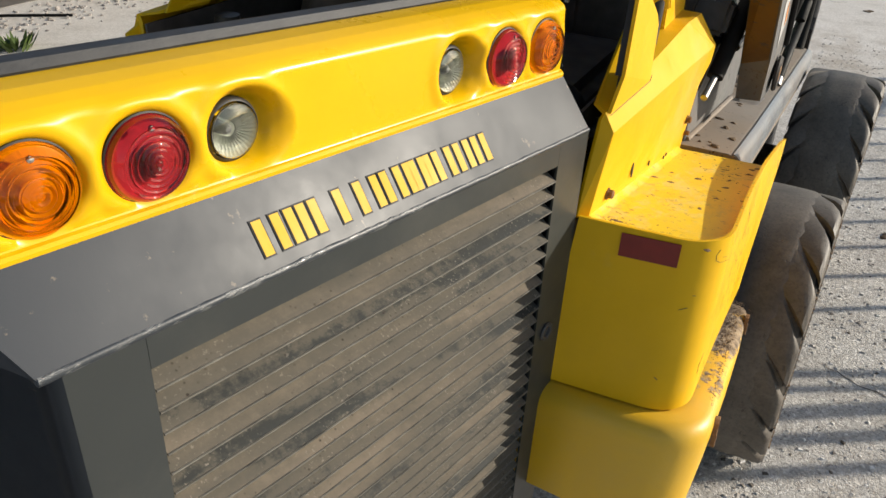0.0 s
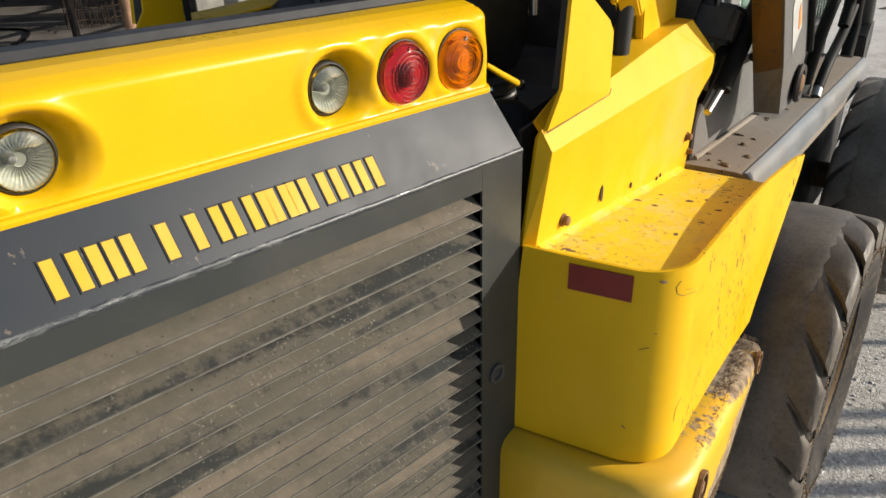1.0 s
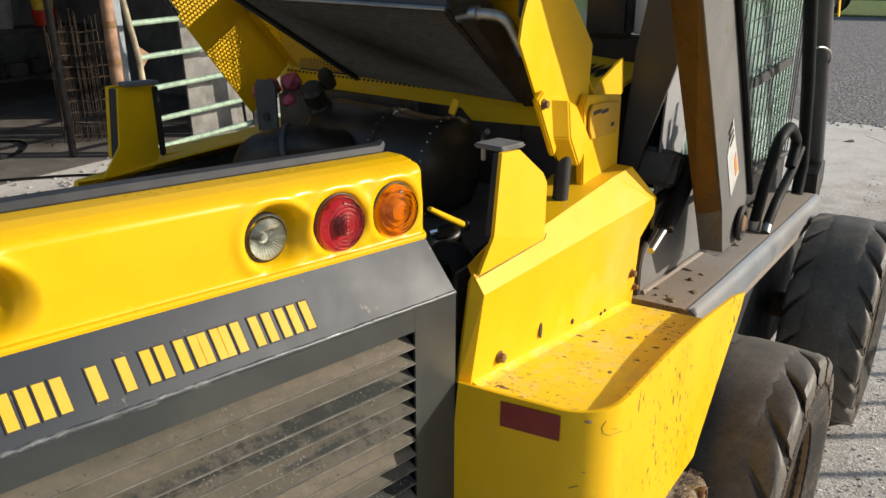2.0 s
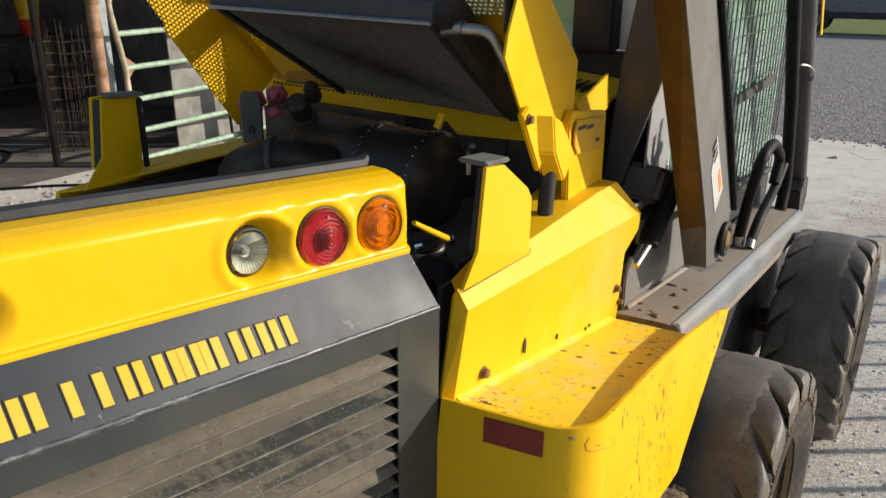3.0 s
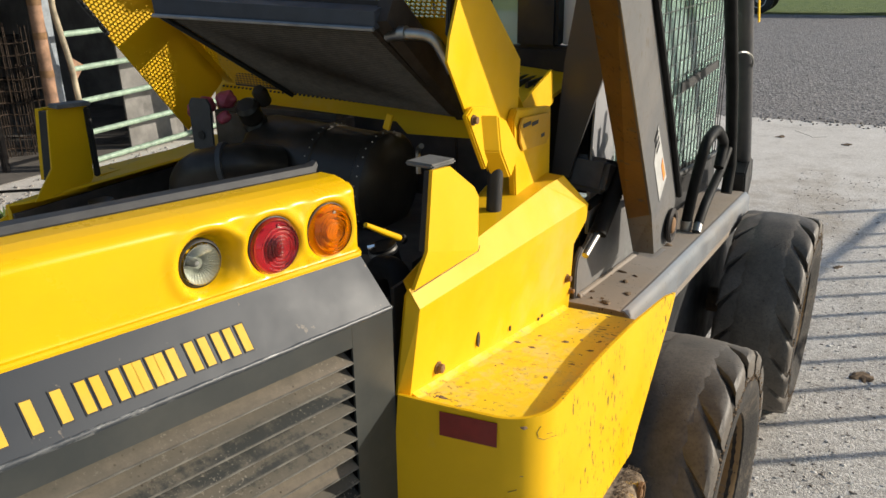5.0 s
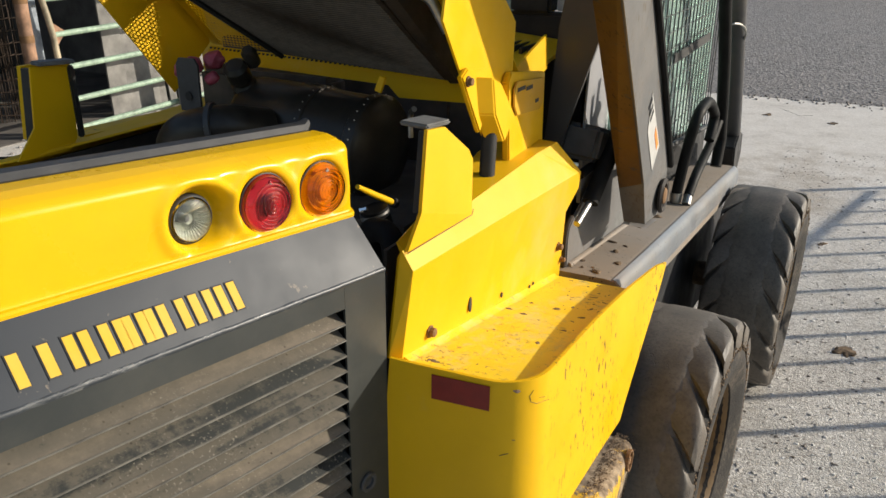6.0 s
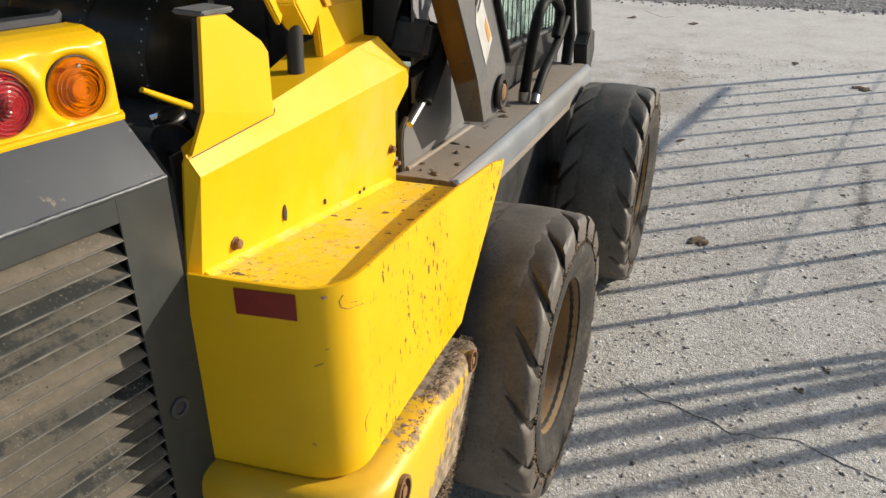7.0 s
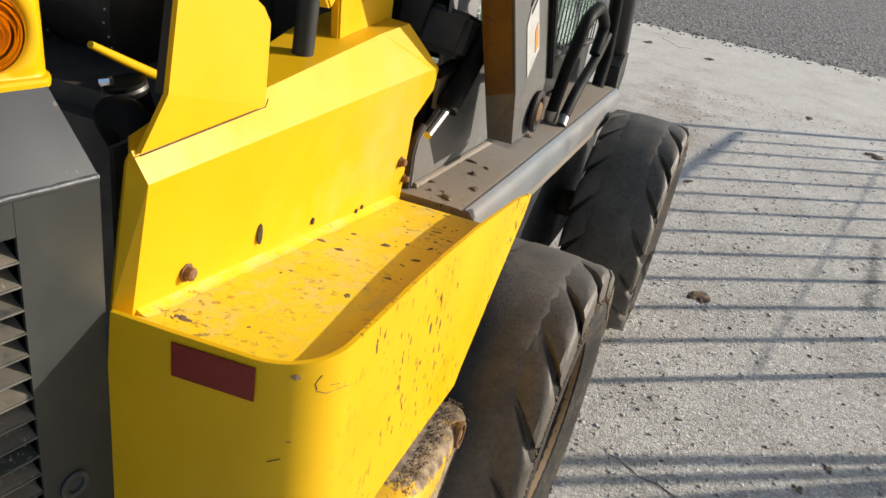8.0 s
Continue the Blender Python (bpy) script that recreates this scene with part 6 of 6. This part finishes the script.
def droppings():
    rnd = random.Random(21)
    for x, y, s in ((1.254, 3.869, 0.060), (2.33, 6.79, 0.07), (1.05, 8.76, 0.05), (1.96, 4.65, 0.02), (2.3, 5.4, 0.02), (1.5, 5.1, 0.02), (1.12, 5.25, 0.035), (1.72, 3.0, 0.018), (2.05, 2.9, 0.03), (1.62, 2.85, 0.02), (0.45, 8.9, 0.06), (1.9, 7.4, 0.04)):
        h = tagged(holder("mud_lump", (x, y, 0), "flat dried mud lump on the concrete", "mud"), group="mud lumps on the apron")
        for k in range(7):
            a = rnd.uniform(0, 6.28)
            r = s * rnd.random()
            clod(h, (x + r * math.cos(a) * 0.7, y + r * math.sin(a) * 1.1, s * 0.05), s * rnd.uniform(0.3, 0.6), rnd, 0.28)


def apron_chips():
    """Small proud stone chips and crumbs worn loose from the slab, on the stretch beside the loader."""
    rnd = random.Random(77)
    verts, faces = [], []
    for k in range(9000):
        x, y = 0.75 + rnd.random() ** 1.3 * 2.6, 1.6 + rnd.random() ** 1.25 * 6.0
        s = 0.0022 + 0.0075 * rnd.random() ** 2.2
        a = rnd.uniform(0, 6.28)
        n = len(verts)
        ring = [(a + q * 1.571 + rnd.uniform(-0.4, 0.4), s * rnd.uniform(0.6, 1.5)) for q in range(4)]
        verts += [(x + r * math.cos(t), y + r * math.sin(t), 0.0002) for t, r in ring]
        verts += [(x + r * 0.6 * math.cos(t), y + r * 0.6 * math.sin(t), s * rnd.uniform(0.25, 0.6)) for t, r in ring]
        faces += [(n + 4, n + 5, n + 6, n + 7)] + [(n + q, n + (q + 1) % 4, n + 4 + (q + 1) % 4, n + 4 + q) for q in range(4)]
    me = bpy.data.meshes.new("stone_chips")
    me.from_pydata(verts, [], faces)
    me.materials.append(M["chip"])
    tagged(new("stone_chips", me), "small loose stone chips and crumbs on worn concrete", "stone chips", kind="stuff")


k = Nodes("mixed_stone_chips")
k.color(k.ramp(k.geo.outputs["Random Per Island"], [(0.0, (0.10, 0.082, 0.065)), (0.14, (0.22, 0.19, 0.16)), (0.35, (0.48, 0.44, 0.39)), (1.0, (0.86, 0.82, 0.76))]))
k.rough(0.9)
M["chip"] = k.mat
apron_chips()
loose_stones()
droppings()


def cracks():
    """Thin dark cracks in the slab, as narrow raised seams of dirt."""
    rnd = random.Random(2)
    for line in (((1.05, 2.72), (1.16, 2.66), (1.30, 2.62), (1.42, 2.56), (1.60, 2.58), (1.75, 2.50), (1.95, 2.42)), ((0.55, 9.3), (0.75, 9.0), (0.9, 9.1))):
        pts = []
        for a, b in zip(line, line[1:]):
            for k in range(5):
                f = k / 5
                pts.append((a[0] + (b[0] - a[0]) * f + rnd.uniform(-0.008, 0.008), a[1] + (b[1] - a[1]) * f + rnd.uniform(-0.008, 0.008)))
        bm = bmesh.new()
        rings = []
        for i, (x, y) in enumerate(pts):
            w = rnd.uniform(0.0006, 0.0028) * (1 if 2 < i < len(pts) - 3 else 0.4)
            rings.append([bm.verts.new((x - w * 0.4, y - w, 0.0012)), bm.verts.new((x, y, 0.003)), bm.verts.new((x + w * 0.4, y + w, 0.0012))])
        skin(bm, rings)
        tagged(part("crack", bm, "crack_dirt"), "thin dirt-filled crack in the concrete", "crack", "cracks in the apron", "structure")


M["crack_dirt"] = plain("crack_dirt", (0.16, 0.135, 0.11), 0.95)
cracks()


# ---------------------------------------------------------------- fence whose shadow falls on the apron
def fence():
    f = holder("picket_gate", (4.3, 5.0, 0), "dark steel gate of upright bars beside the apron", "gate")
    reach = 1.25 / math.tan(radians(SUN_EL))
    back = Vector((math.sin(radians(SUN_AZ)), math.cos(radians(SUN_AZ)), 0)) * reach
    a, b = Vector((0.52, 3.30, 0)) + back, Vector((1.385, 6.53, 0)) + back
    up = Vector((0, 0, 1.25))
    along = (b - a).normalized()
    for k in range(12):
        p = a + along * (-0.68 + 0.341 * k)
        part("picket", tube([p, p + up], 0.017, 8), "dark_metal", f)
    a = a - along * 0.70
    part("top_rail", tube([a + up, b + up], 0.022, 8), "dark_metal", f)
    part("low_rail", tube([a + up * 0.15, b + up * 0.15], 0.018, 8), "dark_metal", f)
    part("mid_rail", tube([a + up * 0.62, b + up * 0.62], 0.004, 8), "dark_metal", f)
    part("gate_post", tube([b + Vector((0.03, 0.1, 0)), b + Vector((0.03, 0.1, 1.45))], 0.03, 10), "dark_metal", f)
    # leaning braces of the next leaf: ground lines of their shadows, from a height of 1.2 m down to 0.81 m
    for (x0, y0), (x1, y1), r in (((0.971, 2.617), (2.034, 3.223), 0.022), ((0.951, 2.513), (1.969, 3.123), 0.020), ((0.974, 2.393), (2.015, 3.087), 0.034), ((0.951, 2.246), (1.989, 2.908), 0.028), ((0.930, 2.08), (1.96, 2.74), 0.026)):
        hi = Vector((x0, y0, 1.2)) + back * (1.2 / 1.25)
        lo = Vector((x1, y1, 0.81)) + back * (0.81 / 1.25)
        step = (lo - hi) / 0.39
        part("leaning_brace", tube([hi - step * 0.12, hi + step * 1.2], r, 10), "dark_metal", f)


fence()


# ---------------------------------------------------------------- pickup truck far off
def truck():
    t = holder("pickup_truck", (0.1, 29.3, 0), "grey crew-cab pickup truck parked at the edge of the grass", "truck")
    y0, y1 = 28.4, 30.2
    body = [(-3.15, 0.55), (-3.2, 0.95), (-3.05, 1.12), (-1.75, 1.20), (-1.1, 1.85), (0.9, 1.90), (1.15, 1.30), (3.1, 1.25), (3.15, 0.60), (2.6, 0.52), (-2.7, 0.48)]
    bm = sheet([(x + 0.1, y0, z) for x, z in body], (0, y1 - y0, 0), 0.05)
    part("body", bm, "truck_grey", t, "grey painted truck body", smooth=True)
    for x0, x1 in ((-1.25, -0.35), (-0.2, 0.75)):
        part("side_window", sheet([(x0 + 0.1 + 0.15, y0 - 0.004, 1.30), (x1 + 0.1, y0 - 0.004, 1.30), (x1 + 0.1 - 0.02, y0 - 0.004, 1.76), (x0 + 0.1 + 0.50, y0 - 0.004, 1.76)], (0, -0.004, 0)), "tail_glass", t)
    part("sill_trim", block((-2.4, y0 - 0.03, 0.46), (1.9, y0 + 0.02, 0.66), 0.02), "rubber", t)
    for x in (-2.15, 2.05):
        for y in (y0 + 0.05, y1 - 0.05):
            m = toward((x, y, 0.40), (0, -1, 0))
            w = part("wheel", lathe([(0.22, -0.10), (0.40, -0.11), (0.40, 0.11), (0.36, 0.13), (0.24, 0.12), (0.235, 0.10)], m, 28), "rubber", t, smooth=True)
            part("rim", lathe([(0.24, 0.08), (0.24, 0.12), (0.20, 0.09), (0.08, 0.10), (0.0, 0.11)], m, 12), "rim_alloy", w)
            part("wheel_arch", lathe([(0.40, -0.05), (0.47, -0.05), (0.47, 0.085), (0.40, 0.08)], m @ pose(0, 0.04, 0), 28), "rubber", t)
    part("mirror", block((-1.25, y0 - 0.22, 1.25), (-1.10, y0, 1.48), 0.03), "rubber", t)
    tagged(part("backdrop", block((-160, 75, -0.1), (160, 77, 5.5)), "far_hedge"), "dark hedge line far off", "hedge", kind="structure")


M["rim_alloy"] = plain("pale_alloy_rim", (0.45, 0.45, 0.45), 0.4, 0.0)
M["far_hedge"] = plain("far_hedge", (0.07, 0.08, 0.045), 0.95, 0, 0.6, 0.6)
truck()
